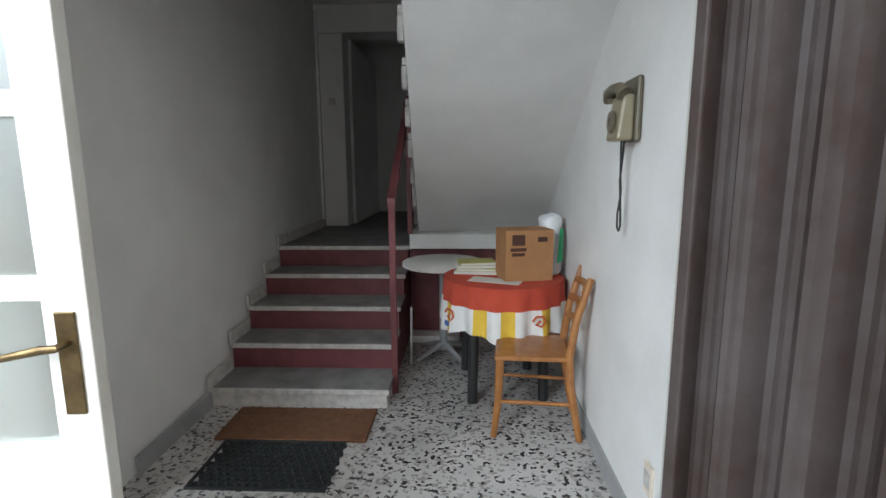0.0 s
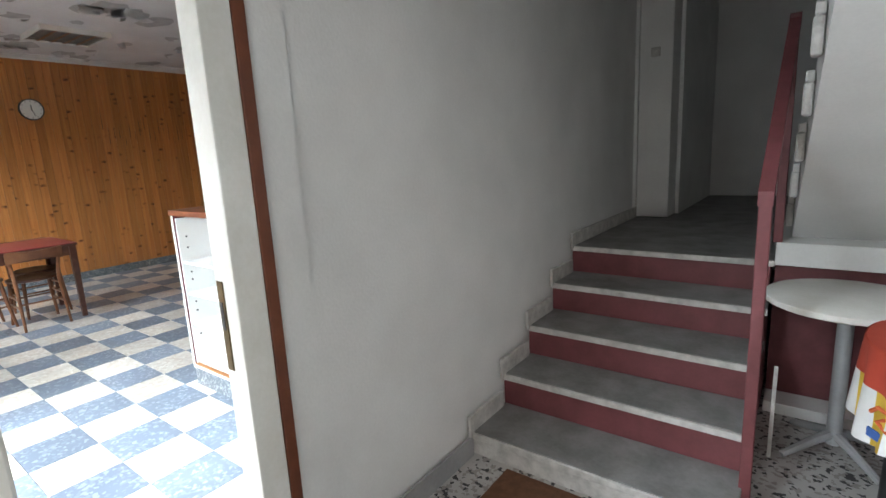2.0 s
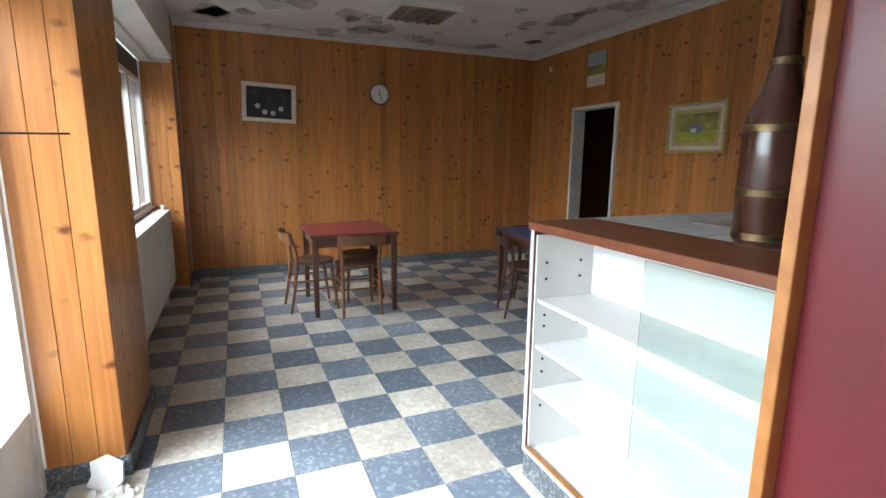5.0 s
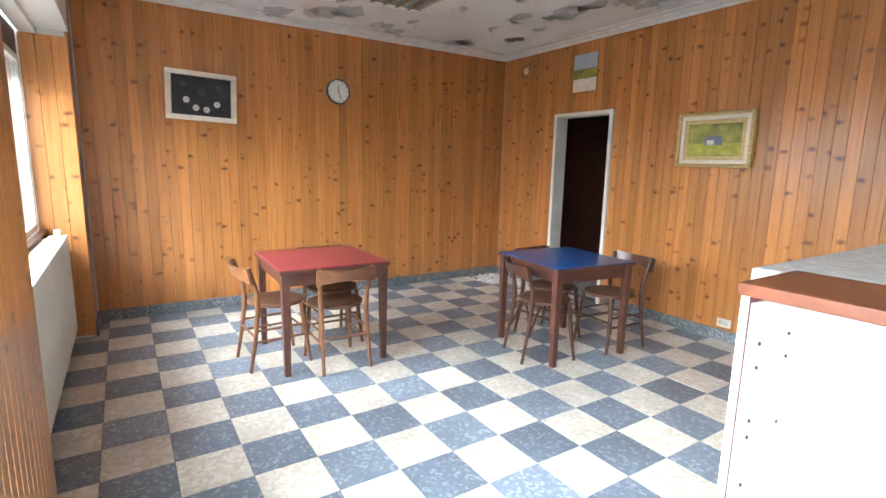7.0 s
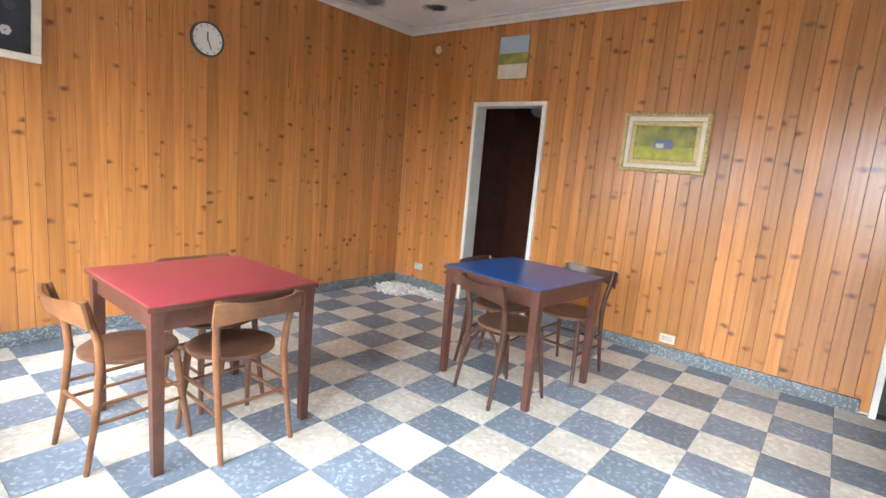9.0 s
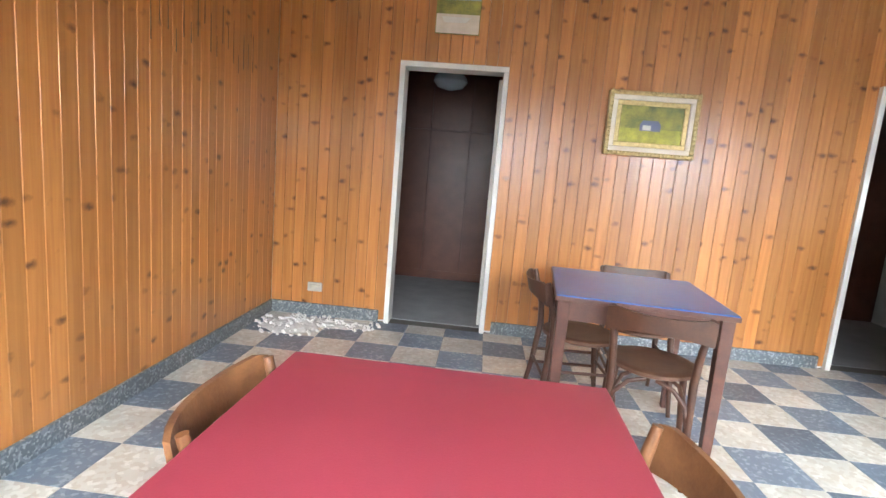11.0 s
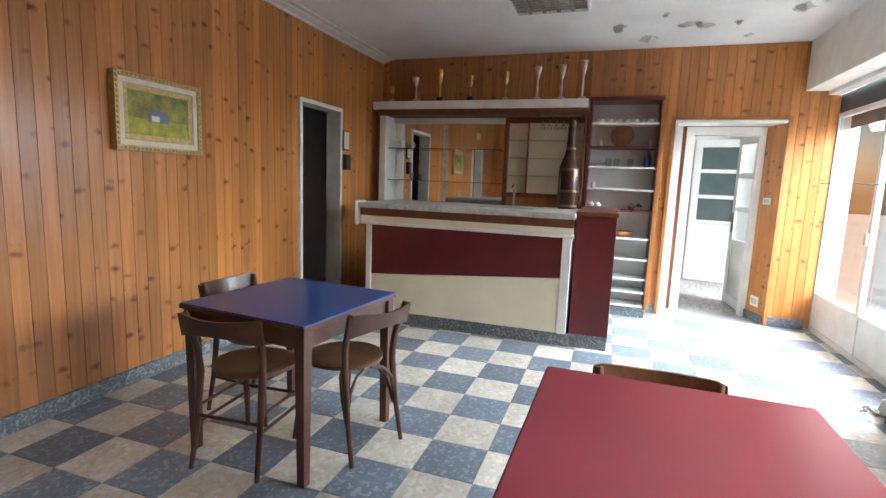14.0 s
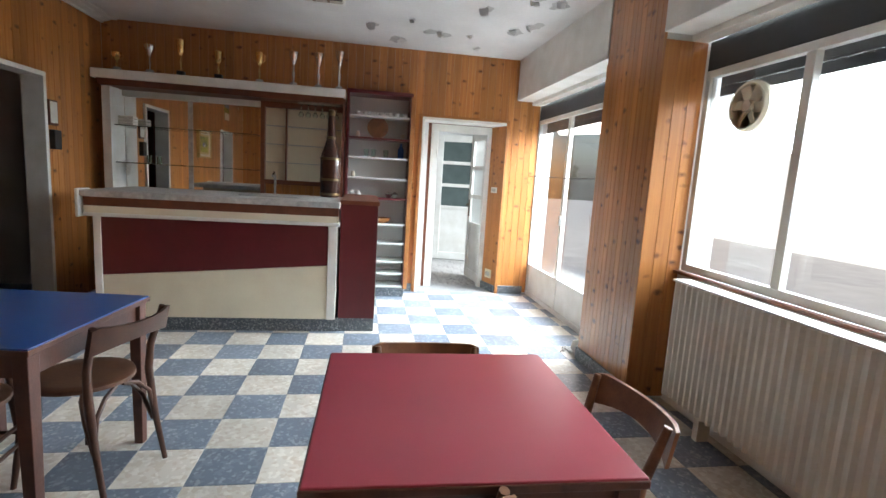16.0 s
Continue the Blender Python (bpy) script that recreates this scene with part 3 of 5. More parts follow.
def front_glazing(name, label, x0, x1, z0, z1, kick, cuts):
    """A white steel window or door in the street front; cuts: the upright bars."""
    d = thing(name, label, "window", kind="structure")
    y0, y1 = GY - 0.025, GY + 0.025
    part("window_frame", B((x0, y0, z0), (x0 + 0.045, y1, z1), 0.003), WHITE, d)
    part("window_frame", B((x1 - 0.045, y0, z0), (x1, y1, z1), 0.003), WHITE, d)
    part("window_frame", B((x0 + 0.045, y0, z1 - 0.045), (x1 - 0.045, y1, z1), 0.003), WHITE, d)
    part("window_frame", B((x0 + 0.045, y0, z0), (x1 - 0.045, y1, z0 + 0.05), 0.003), WHITE, d)
    cuts = sorted(cuts)
    edges = [x0 + 0.045] + list(cuts) + [x1 - 0.045]
    for c in cuts:
        part("mullion", B((c - 0.028, y0 + 0.002, z0 + 0.05), (c + 0.028, y1 - 0.002, z1 - 0.045), 0.003), WHITE, d)
    for a, b in zip(edges, edges[1:]):
        low = z0 + 0.05
        if kick:
            part("kick_panel", B((a, GY - 0.012, low), (b, GY + 0.012, kick), 0.002), WHITE, d)
            part("rail", B((a, y0 + 0.004, kick), (b, y1 - 0.004, kick + 0.035), 0.003), WHITE, d)
            low = kick + 0.035
        p = part("pane", B((a, GY - 0.003, low), (b, GY + 0.003, z1 - 0.045)), GLASS, d)
        p.visible_shadow = False
    return d


fr = front_glazing("window_1", "white steel glazed double door to the bright street", -4.38, -2.11, 0.0, 2.16, 0.36, [-3.06])
part("latch", B((-3.085, GY + 0.026, 0.98), (-3.05, GY + 0.05, 1.08), 0.003), STEEL, fr)
front_glazing("window_2", "wide white steel window above a radiator", -7.88, -5.15, 0.90, 2.16, 0, [-5.90, -6.62, -7.25])
for i, (x0, x1) in enumerate(((-7.88, -5.15), (-4.38, -2.11))):
    sh = thing("roller_shutter", "dark raised roller shutter above the glass", "shutter", group="roller shutters", kind="structure")
    for k in range(6):
        part("slat", B((x0, GY - 0.10, 2.02 + k * 0.062), (x1, GY - 0.088, 2.08 + k * 0.062), 0.003), SHUTTER, sh)
    part("transom", B((x0, GY - 0.02, 2.162), (x1, GY + 0.02, 2.335), 0.003), SHUTTER, sh, "dark transom panel")
sill = thing("window_sill", "narrow brown wooden window ledge", "window sill", kind="structure")
part("board", B((-7.9, GY + 0.03, 0.88), (-5.13, GY + 0.075, 0.9), 0.003), TRIM, sill)

fan = thing("window_fan", "round yellowed plastic fan set in the window pane", "fan", pose(-5.56, GY + 0.004, 1.90, 90, 0, 0))
part("rim", lathe(bmesh.new(), [(0.135, 0), (0.14, -0.03), (0.128, -0.05), (0.118, -0.05), (0.118, -0.012), (0.118, 0)], 28), CREAM, fan, "", True)
for k in range(6):
    b = B((0.03, -0.028, -0.03), (0.116, 0.028, -0.026))
    o = part("blade", b, CREAM, fan)
    o.matrix_basis = pose(0, 0, 0, 0, 0, 60 * k) @ pose(0, 0, 0, 22, 0, 0)
part("hub", lathe(bmesh.new(), [(0.032, -0.05), (0.036, -0.03), (0.036, -0.01)], 16), BEIGE, fan, "", True)

cable = thing("cable", "thin dark cable stretched across the front openings", "cable")
part("wire", tube(bmesh.new(), [(-4.40, SY - 0.05, 1.50), (-4.2, GY + 0.08, 1.49), (-3.2, GY + 0.07, 1.475), (-2.15, GY + 0.10, 1.49)], 0.004, 6), BLACK, cable)

# radiator
rad = thing("radiator", "cream ribbed panel radiator under the window", "radiator")
n = 44
bm = bmesh.new()
pts = [(-7.62 + 2.25 * i / (n * 4), 0.625 + (0.018 if (i % 4) in (1, 2) else 0.0)) for i in range(n * 4 + 1)]
prism(bm, pts + [(-5.37, 0.57), (-7.62, 0.57)], 2, 0.16, 0.87)
part("panel", bm, RADIATOR, rad)
part("top_grille", B((-7.62, 0.53, 0.872), (-5.37, 0.645, 0.885), 0.003), RADIATOR, rad)
part("back_panel", B((-7.60, 0.50, 0.18), (-5.39, 0.53, 0.87)), RADIATOR, rad)
for x in (-7.3, -5.7):
    part("foot", B((x, 0.52, 0.0), (x + 0.04, 0.60, 0.17)), RADIATOR, rad)
vv = part("valve", lathe(bmesh.new(), [(0.018, 0), (0.022, 0.02), (0.02, 0.05)], 12, (-7.55, 0.59, 0.885)), WHITE, rad, "white valve cap", True)

# street beyond the glass
house = thing("street_house", "pale rendered house front across the street", "house")
part("wall", B((-16, -9.6, -0.1), (8, -9.2, 9.0)), FACADE, house)
part("roof", B((-16.4, -9.8, 9.0), (8.4, -8.7, 9.25)), TRIM, house)
for x in (-13.5, -10.2, -6.9, -3.6, -0.3, 3.0):
    for z in (4.4,):
        wn_ = part("window", B((x, -9.21, z), (x + 1.1, -9.17, z + 1.5)), STEP_EDGE, house)
        part("sill", B((x - 0.1, -9.2, z - 0.08), (x + 1.2, -9.08, z)), WHITE, wn_)
part("band", B((-16, -9.2, 3.5), (8, -9.1, 3.68)), STEP_EDGE, house)
structure("pavement", B((-40, -0.9, -0.07), (40, 0.21, -0.01)), STEP_EDGE, "pale stone pavement along the front", "pavement")

# room behind the bar and corridor beyond the pine wall
structure("floor_corridor", B((-8.2, NY + 0.135, -0.1), (-2.2, 7.3, -0.001)), GREY_FLOOR, "dusty grey floor of the rear corridor", "floor")
structure("wall_corridor_back", B((-8.2, 7.18, 0), (-2.2, 7.3, 2.7)), DARK_PANEL, "dark brown panelled rear wall", "wall")
structure("wall_corridor_west", B((-8.2, NY + 0.135, 0), (-8.05, 7.18, 2.7)), DARK_PANEL, "dark side wall", "wall")
structure("wall_corridor_middle", B((-5.2, NY + 0.135, 0), (-5.1, 7.18, 2.7)), DARK_PANEL, "dark dividing wall", "wall")
structure("wall_store_east", B((-2.2, NY + 0.135, 0), (-2.1, 7.3, 2.7)), PLASTER, "store room wall", "wall")
structure("ceiling_corridor", B((-8.2, NY + 0.135, 2.7), (-2.1, 7.3, 2.8)), PLASTER, "corridor ceiling", "ceiling")
bm = bmesh.new()
for x in (-7.75, -7.3, -6.85, -6.4):
    box(bm, (x, 7.165, 0.1), (x + 0.44, 7.182, 1.72), 0.004)
    box(bm, (x, 7.165, 1.73), (x + 0.44, 7.182, 2.5), 0.004)
structure("trim_panels", bm, DARK_PANEL, "dark reddish-brown wood panels", "panelling")
gl = thing("globe_lamp", "blue-grey glass ceiling lamp, unlit", "lamp", pose(-7.05, 6.2, 2.10))
part("shade", lathe(bmesh.new(), [(0.03, 0.10), (0.09, 0.09), (0.15, 0.03), (0.16, -0.01), (0.12, -0.06), (0.03, -0.085)], 22), GLOBE, gl, "", True)
part("stem", rod(bmesh.new(), (0, 0, 0.09), (0, 0, 0.6), 0.012), STEEL, gl)

# ---- bar room things ----
def cafe_table(name, label, m, top_mat, sx=0.78, sy=0.78):
    t = thing(name, label, "table", m, "cafe tables")
    hx, hy = sx / 2, sy / 2
    part("tabletop", B((-hx, -hy, 0.728), (hx, hy, 0.75), 0.003), top_mat, t)
    part("edge_band", B((-hx - 0.004, -hy - 0.004, 0.722), (hx + 0.004, hy + 0.004, 0.744), 0.003), TABLE_WOOD, t, "dark wooden edge")
    for sg in (-1, 1):
        part("apron", B((-hx + 0.06, sg * (hy - 0.04) - 0.01, 0.63), (hx - 0.06, sg * (hy - 0.04) + 0.01, 0.722), 0.002), TABLE_WOOD, t)
        part("apron", B((sg * (hx - 0.04) - 0.01, -hy + 0.06, 0.63), (sg * (hx - 0.04) + 0.01, hy - 0.06, 0.722), 0.002), TABLE_WOOD, t)
        for sh in (-1, 1):
            bm = B((sg * (hx - 0.038) - 0.028, sh * (hy - 0.038) - 0.028, 0), (sg * (hx - 0.038) + 0.028, sh * (hy - 0.038) + 0.028, 0.722), 0.003)
            for v in bm.verts:
                k = 0.72 + 0.28 * v.co.z / 0.722
                v.co.x = sg * (hx - 0.038) + (v.co.x - sg * (hx - 0.038)) * k
                v.co.y = sh * (hy - 0.038) + (v.co.y - sh * (hy - 0.038)) * k
            part("leg", bm, TABLE_WOOD, t)
    return t


cafe_table("cafe_table", "square cafe table with red laminate top and dark wooden legs", pose(-6.70, 2.235, 0, 0, 0, -1), RED_TOP, 0.80, 0.79)
cafe_table("cafe_table", "square cafe table with blue laminate top and dark wooden legs", pose(-5.855, 3.965, 0, 0, 0, -6), BLUE_TOP, 0.765, 0.755)


def cafe_chair(label, m, arched, wood=CHAIR_WOOD):
    """Bentwood cafe chair facing local +y: round seat, bent posts, curved back plate."""
    c = thing("cafe_chair", label, "chair", m, "chairs round the tables")
    bm = bmesh.new()
    prof = [(0.0, 0.438), (0.185, 0.438), (0.203, 0.446), (0.203, 0.462), (0.19, 0.468), (0.14, 0.461), (0.0, 0.459)]
    lathe(bm, [(max(r, 0.001), h) for r, h in prof], 28)
    for v in bm.verts:
        v.co.x *= 1.0 - 0.10 * max(0, -v.co.y) / 0.2
        v.co.y *= 0.98
    part("seat", bm, SEAT_WOOD, c, "dark pressed plywood seat", True)
    for sg in (-1, 1):
        pts = [(sg * 0.175, -0.245, 0), (sg * 0.168, -0.205, 0.22), (sg * 0.165, -0.178, 0.45), (sg * 0.172, -0.185, 0.56), (sg * 0.182, -0.212, 0.66), (sg * 0.19, -0.236, 0.75)]
        part("back_leg", tube(bmesh.new(), pts, [0.0115, 0.015, 0.018, 0.017, 0.015, 0.0125], 10), wood, c, "", True)
        part("front_leg", tube(bmesh.new(), [(sg * 0.15, 0.135, 0.445), (sg * 0.163, 0.152, 0.25), (sg * 0.182, 0.185, 0.0)], [0.018, 0.017, 0.0115], 10), wood, c, "", True)
        if arched:
            part("brace", tube(bmesh.new(), [(sg * 0.165, -0.195, 0.20), (sg * 0.155, -0.15, 0.32), (sg * 0.12, -0.10, 0.40), (sg * 0.05, -0.05, 0.432)], 0.010, 8), wood, c, "", True)
            part("brace", tube(bmesh.new(), [(sg * 0.165, -0.198, 0.24), (sg * 0.145, -0.195, 0.35), (sg * 0.09, -0.185, 0.41), (sg * 0.02, -0.17, 0.432)], 0.010, 8), wood, c, "", True)
        else:
            for z in (0.21, 0.29):
                part("stretcher", rod(bmesh.new(), (sg * 0.168, -0.2, z), (sg * 0.168, 0.155, z), 0.0085), wood, c, "", True)
    if not arched:
        part("stretcher", rod(bmesh.new(), (-0.166, 0.155, 0.25), (0.166, 0.155, 0.25), 0.0085), wood, c, "", True)
        part("stretcher", rod(bmesh.new(), (-0.168, -0.205, 0.25), (0.168, -0.205, 0.25), 0.0085), wood, c, "", True)
    bm = bmesh.new()
    n = 14
    cols = []
    for i in range(n + 1):
        u = -1 + 2 * i / n
        x, bow = 0.212 * u, 0.055 * (1 - u * u)
        top = 0.757 - 0.014 * (1 - u * u) - (0.012 if abs(u) > 0.9 else 0)
        low = 0.637 + 0.03 * (1 - u * u)
        cols.append([bm.verts.new((x, -0.222 - bow - 0.0 + dy + (-0.022 if zz > 0.695 else 0), zz)) for dy, zz in ((0, low), (0, top), (-0.014, top), (-0.014, low))])
    for a, b in zip(cols, cols[1:]):
        for k in range(4):
            bm.faces.new((a[k], a[(k + 1) % 4], b[(k + 1) % 4], b[k]))
    bm.faces.new(cols[0])
    bm.faces.new(cols[-1][::-1])
    part("backrest", bm, wood, c, "curved plywood backrest", True)
    return c


W1 = "worn brown bentwood cafe chair pushed under the red table"
W2 = "dark brown bentwood cafe chair pushed under the blue table"
DARK_CHAIR = material("dark_chair_wood", (0.075, 0.028, 0.014), 0.38, 0, (0.04, 0.015, 0.009), 14, 0.2, 120, coat=0.2)
chair_plain = cafe_chair(W1, pose(-6.71, 1.90, 0, 0, 0, 4), False)
copy_thing(chair_plain, pose(-6.465, 2.265, 0, 0, 0, 89))
copy_thing(chair_plain, pose(-6.90, 2.40, 0, 0, 0, -88))
chair_arch = cafe_chair(W2, pose(-5.79, 3.71, 0, 0, 0, -18), True, DARK_CHAIR)
dark_chair = cafe_chair("dark brown cafe chair with rod stretchers at the blue table", pose(-6.06, 4.06, 0, 0, 0, -86), False, DARK_CHAIR)
copy_thing(dark_chair, pose(-5.67, 4.33, 0, 0, 0, 176))

# bar counter
bar = thing("bar_counter", "bar counter with maroon and cream laminate front and white mouldings", "bar counter")
BY0, BY1, BX = 2.73, 4.64, -3.80
part("body", B((BX + 0.03, BY0 + 0.01, 0.12), (-3.25, BY1 - 0.01, 1.08)), CREAM, bar)
part("plinth", B((BX + 0.05, BY0 - 0.014, 0.0), (-3.2, BY1 - 0.02, 0.119)), MARBLE, bar, "grey marble plinth")
bm = prism(bmesh.new(), [(BY0 + 0.085, 0.60), (BY1 - 0.06, 0.47), (BY1 - 0.06, 0.94), (BY0 + 0.085, 0.94)], 0, BX + 0.012, BX + 0.03)
part("upper_panel", bm, MAROON, bar, "maroon laminate panel")
bm = prism(bmesh.new(), [(BY0 + 0.085, 0.122), (BY1 - 0.06, 0.122), (BY1 - 0.06, 0.466), (BY0 + 0.085, 0.596)], 0, BX + 0.014, BX + 0.03)
part("lower_panel", bm, CREAM, bar)
part("post", B((BX, BY0 + 0.01, 0.12), (BX + 0.03, BY0 + 0.085, 1.0), 0.004), WHITE, bar, "white upright")
part("post", B((BX, BY1 - 0.06, 0.12), (BX + 0.03, BY1 - 0.005, 1.0), 0.004), WHITE, bar, "white upright")
part("lower_moulding", B((BX - 0.045, BY0 - 0.01, 0.945), (BX + 0.012, BY1 + 0.04, 0.975), 0.008), WHITE, bar, "white moulding")
bm = prism(bmesh.new(), [(BX - 0.04, 0.975), (BX + 0.01, 0.975), (BX + 0.01, 1.03), (BX - 0.055, 1.03)], 1, BY0, BY1 + 0.03)
part("cream_band", bm, CREAM, bar)
bm = prism(bmesh.new(), [(BX - 0.05, 1.03), (BX + 0.01, 1.03), (BX + 0.01, 1.10), (BX - 0.06, 1.10)], 1, BY0, BY1 + 0.03)
part("dark_band", bm, TRIM, bar, "dark reddish-brown band")
part("worktop", B((BX - 0.075, BY0 - 0.01, 1.10), (-2.94, BY1 + 0.05, 1.15), 0.01), STEP_EDGE, bar, "grey worn counter top")
part("end_cap", B((BX - 0.085, BY1 + 0.051, 0.94), (BX + 0.10, BY1 + 0.075, 1.16), 0.006), WHITE, bar, "white end cap")
sink = thing("bar_sink", "steel sink set into the counter top", "sink")
part("basin", B((-3.55, 3.1, 1.1505), (-3.25, 3.6, 1.158), 0.003), STEEL, sink)
part("tap", tube(bmesh.new(), [(-3.23, 3.35, 1.15), (-3.23, 3.35, 1.30), (-3.28, 3.35, 1.36), (-3.36, 3.35, 1.33)], 0.012), CHROME, sink, "", True)

# glazed display case at the end of the bar, open to the south
case = thing("display_case", "white display cabinet with maroon edges and glass doors", "cabinet")
X0, X1, Y0, Y1 = -3.74, -2.46, 2.40, 2.715
part("west_side", B((X0, Y0, 0.12), (X0 + 0.02, Y1, 1.13)), MAROON, case, "maroon side panel")
part("inner_side", B((X0 + 0.021, Y0 + 0.01, 0.14), (X0 + 0.03, Y1 - 0.012, 1.11)), MELAMINE, case)
part("east_side", B((X1 - 0.02, Y0, 0.12), (X1, Y1, 1.13)), MELAMINE, case)
part("back", B((X0 + 0.03, Y1 - 0.012, 0.14), (X1 - 0.02, Y1, 1.11)), MELAMINE, case)
part("bottom", B((X0 + 0.02, Y0, 0.12), (X1 - 0.02, Y1 - 0.012, 0.14)), MELAMINE, case)
part("top", B((X0 - 0.01, Y0 - 0.012, 1.13), (X1, Y1 + 0.01, 1.165), 0.004), TRIM, case, "reddish-brown wooden top")
part("front_edge", B((X0, Y0 - 0.004, 0.12), (X0 + 0.02, Y0, 1.13)), WHITE, case)
for z in (0.41, 0.615, 0.82):
    part("shelf", B((X0 + 0.031, Y0 + 0.02, z), (X1 - 0.021, Y1 - 0.013, z + 0.016), 0.002), MELAMINE, case)
for xa, xb, yy in ((X0 + 0.62, X1 - 0.02, Y0 + 0.006),):
    p = part("glass_door", B((xa, yy, 0.15), (xb, yy + 0.005, 1.12)), SHELF_GLASS, case)
    p.visible_shadow = False
part("track", B((X0 + 0.02, Y0 - 0.002, 0.14), (X1 - 0.02, Y0 + 0.02, 0.15)), OAK, case, "wooden sliding track")
for z in (0.34, 0.50, 0.56, 0.71, 0.76, 0.92, 0.99):
    for y in (Y0 + 0.06, Y1 - 0.08):
        part("shelf_pin", rod(bmesh.new(), (X0 + 0.0301, y, z), (X0 + 0.0345, y, z), 0.006, seg=8), BLACK, case)
part("plinth", B((X0 + 0.004, Y0 + 0.003, 0.0), (X1, Y1, 0.12)), MARBLE, case, "grey marble plinth")

# back bar
back = thing("back_bar", "mirrored back bar shelf with white canopy", "back bar")
KX = -2.155
part("canopy", B((-2.52, 2.76, 2.185), (KX, 5.24, 2.275), 0.008), WHITE, back, "white canopy board")
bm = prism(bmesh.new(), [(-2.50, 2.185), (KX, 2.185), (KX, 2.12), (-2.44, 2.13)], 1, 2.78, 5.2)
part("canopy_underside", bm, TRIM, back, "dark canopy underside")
part("head_rail", B((-2.21, 3.62, 2.06), (KX - 0.006, 5.14, 2.12)), WHITE, back)
part("side_post", B((-2.46, 5.09, 0.9), (KX, 5.17, 2.12), 0.004), WHITE, back, "white side post")
part("side_post", B((-2.46, 2.76, 0.9), (KX, 2.79, 2.18), 0.004), DARK_PANEL, back)
for ya, yb in ((3.68, 4.40), (4.45, 5.085)):
    part("mirror", B((KX - 0.012, ya, 1.06), (KX - 0.006, yb, 2.06)), MIRROR, back, "slightly tarnished mirror")
part("mirror_bar", B((KX - 0.02, 4.40, 1.06), (KX - 0.006, 4.45, 2.06)), STEP_EDGE, back)
part("niche_frame", B((-2.24, 3.635, 1.06), (KX - 0.006, 3.68, 2.12), 0.003), TRIM, back, "brown niche frame")
part("niche_frame", B((-2.24, 2.79, 2.06), (KX - 0.006, 3.635, 2.12), 0.003), TRIM, back)
part("niche_frame", B((-2.24, 2.79, 1.22), (KX - 0.006, 3.635, 1.27), 0.003), TRIM, back)
part("niche_back", B((KX - 0.015, 2.79, 1.27), (KX - 0.006, 3.635, 2.06)), CREAM, back, "pale niche back")
part("niche_divider", B((-2.24, 3.40, 1.27), (KX - 0.016, 3.415, 2.06)), TRIM, back)
for z in (1.46, 1.66, 1.86):
    part("niche_shelf", B((-2.24, 2.80, z), (KX - 0.016, 3.40, z + 0.008)), STEEL, back)
    part("niche_shelf", B((-2.24, 3.415, z), (KX - 0.016, 3.634, z + 0.008)), STEEL, back)
for z in (1.36, 1.74):
    p = part("glass_shelf", B((-2.40, 3.69, z), (KX - 0.014, 5.085, z + 0.008), 0.002), SHELF_GLASS, back)
part("base_cabinet", B((-2.52, 2.80, 0.0), (KX, 5.25, 1.0), 0.004), TRIM, back, "brown base cabinet")
part("base_top", B((-2.56, 2.79, 1.0), (KX, 5.26, 1.04), 0.006), STEP_EDGE, back)

# shelf unit
unit = thing("shelf_unit", "tall white shelf unit with maroon frame, half full of crockery", "shelf")
UY0, UY1, UX = 2.03, 2.74, -2.45
part("side", B((UX, UY0, 0.1), (KX, UY0 + 0.022, 2.26)), MAROON, unit)
part("side", B((UX, UY1 - 0.022, 0.1), (KX, UY1, 2.26)), MAROON, unit)
part("top", B((UX - 0.01, UY0 - 0.005, 2.26), (KX, UY1 + 0.005, 2.30), 0.003), MAROON, unit)
part("back", B((KX - 0.01, UY0 + 0.022, 0.1), (KX, UY1 - 0.022, 2.26)), MELAMINE, unit)
part("plinth", B((UX + 0.02, UY0 + 0.004, 0.0), (KX, UY1, 0.1)), MARBLE, unit, "grey marble plinth")
part("edge_strip", B((UX - 0.012, UY0 - 0.03, 0.1), (UX + 0.01, UY0 + 0.012, 2.26), 0.003), OAK, unit, "honey-coloured pine edge strip")
LEVELS = [(0.11, 0), (0.26, 0), (0.40, 0), (0.61, 0), (0.83, 0), (1.12, 1), (1.34, 0), (1.57, 0), (1.78, 1), (2.02, 0)]
for z, red in LEVELS:
    part("shelf", B((UX + 0.004, UY0 + 0.023, z), (KX - 0.011, UY1 - 0.023, z + 0.02), 0.002), MAROON if red else MELAMINE, unit)
for k in range(7):
    cup = thing("coffee_cup", "small white coffee cup on the top shelf", "cup", pose(-2.36, 2.12 + 0.085 * k, 2.0205, 0, 0, 40 * k), "coffee cups")
    part("bowl", lathe(bmesh.new(), [(0.018, 0), (0.02, 0.004), (0.031, 0.03), (0.034, 0.06), (0.031, 0.06), (0.026, 0.03), (0.01, 0.01)], 14), MELAMINE, cup, "", True)
    part("handle", tube(bmesh.new(), [(0.031, 0, 0.048), (0.048, 0, 0.045), (0.048, 0, 0.028), (0.029, 0, 0.02)], 0.004, 6), MELAMINE, cup, "", True)
disc = thing("wooden_platter", "round dark brown wooden platter leaning on the shelf", "platter", pose(-2.30, 2.40, 1.92, 90, 0, 82))
part("disc", lathe(bmesh.new(), [(0.10, -0.01), (0.118, -0.006), (0.12, 0.006), (0.10, 0.01), (0.06, 0.004), (0.001, 0.004)], 24), CHAIR_WOOD, disc, "", True)
basket = thing("bread_basket", "shallow pale wicker basket on the shelf", "basket", pose(-2.32, 2.36, 0.851))
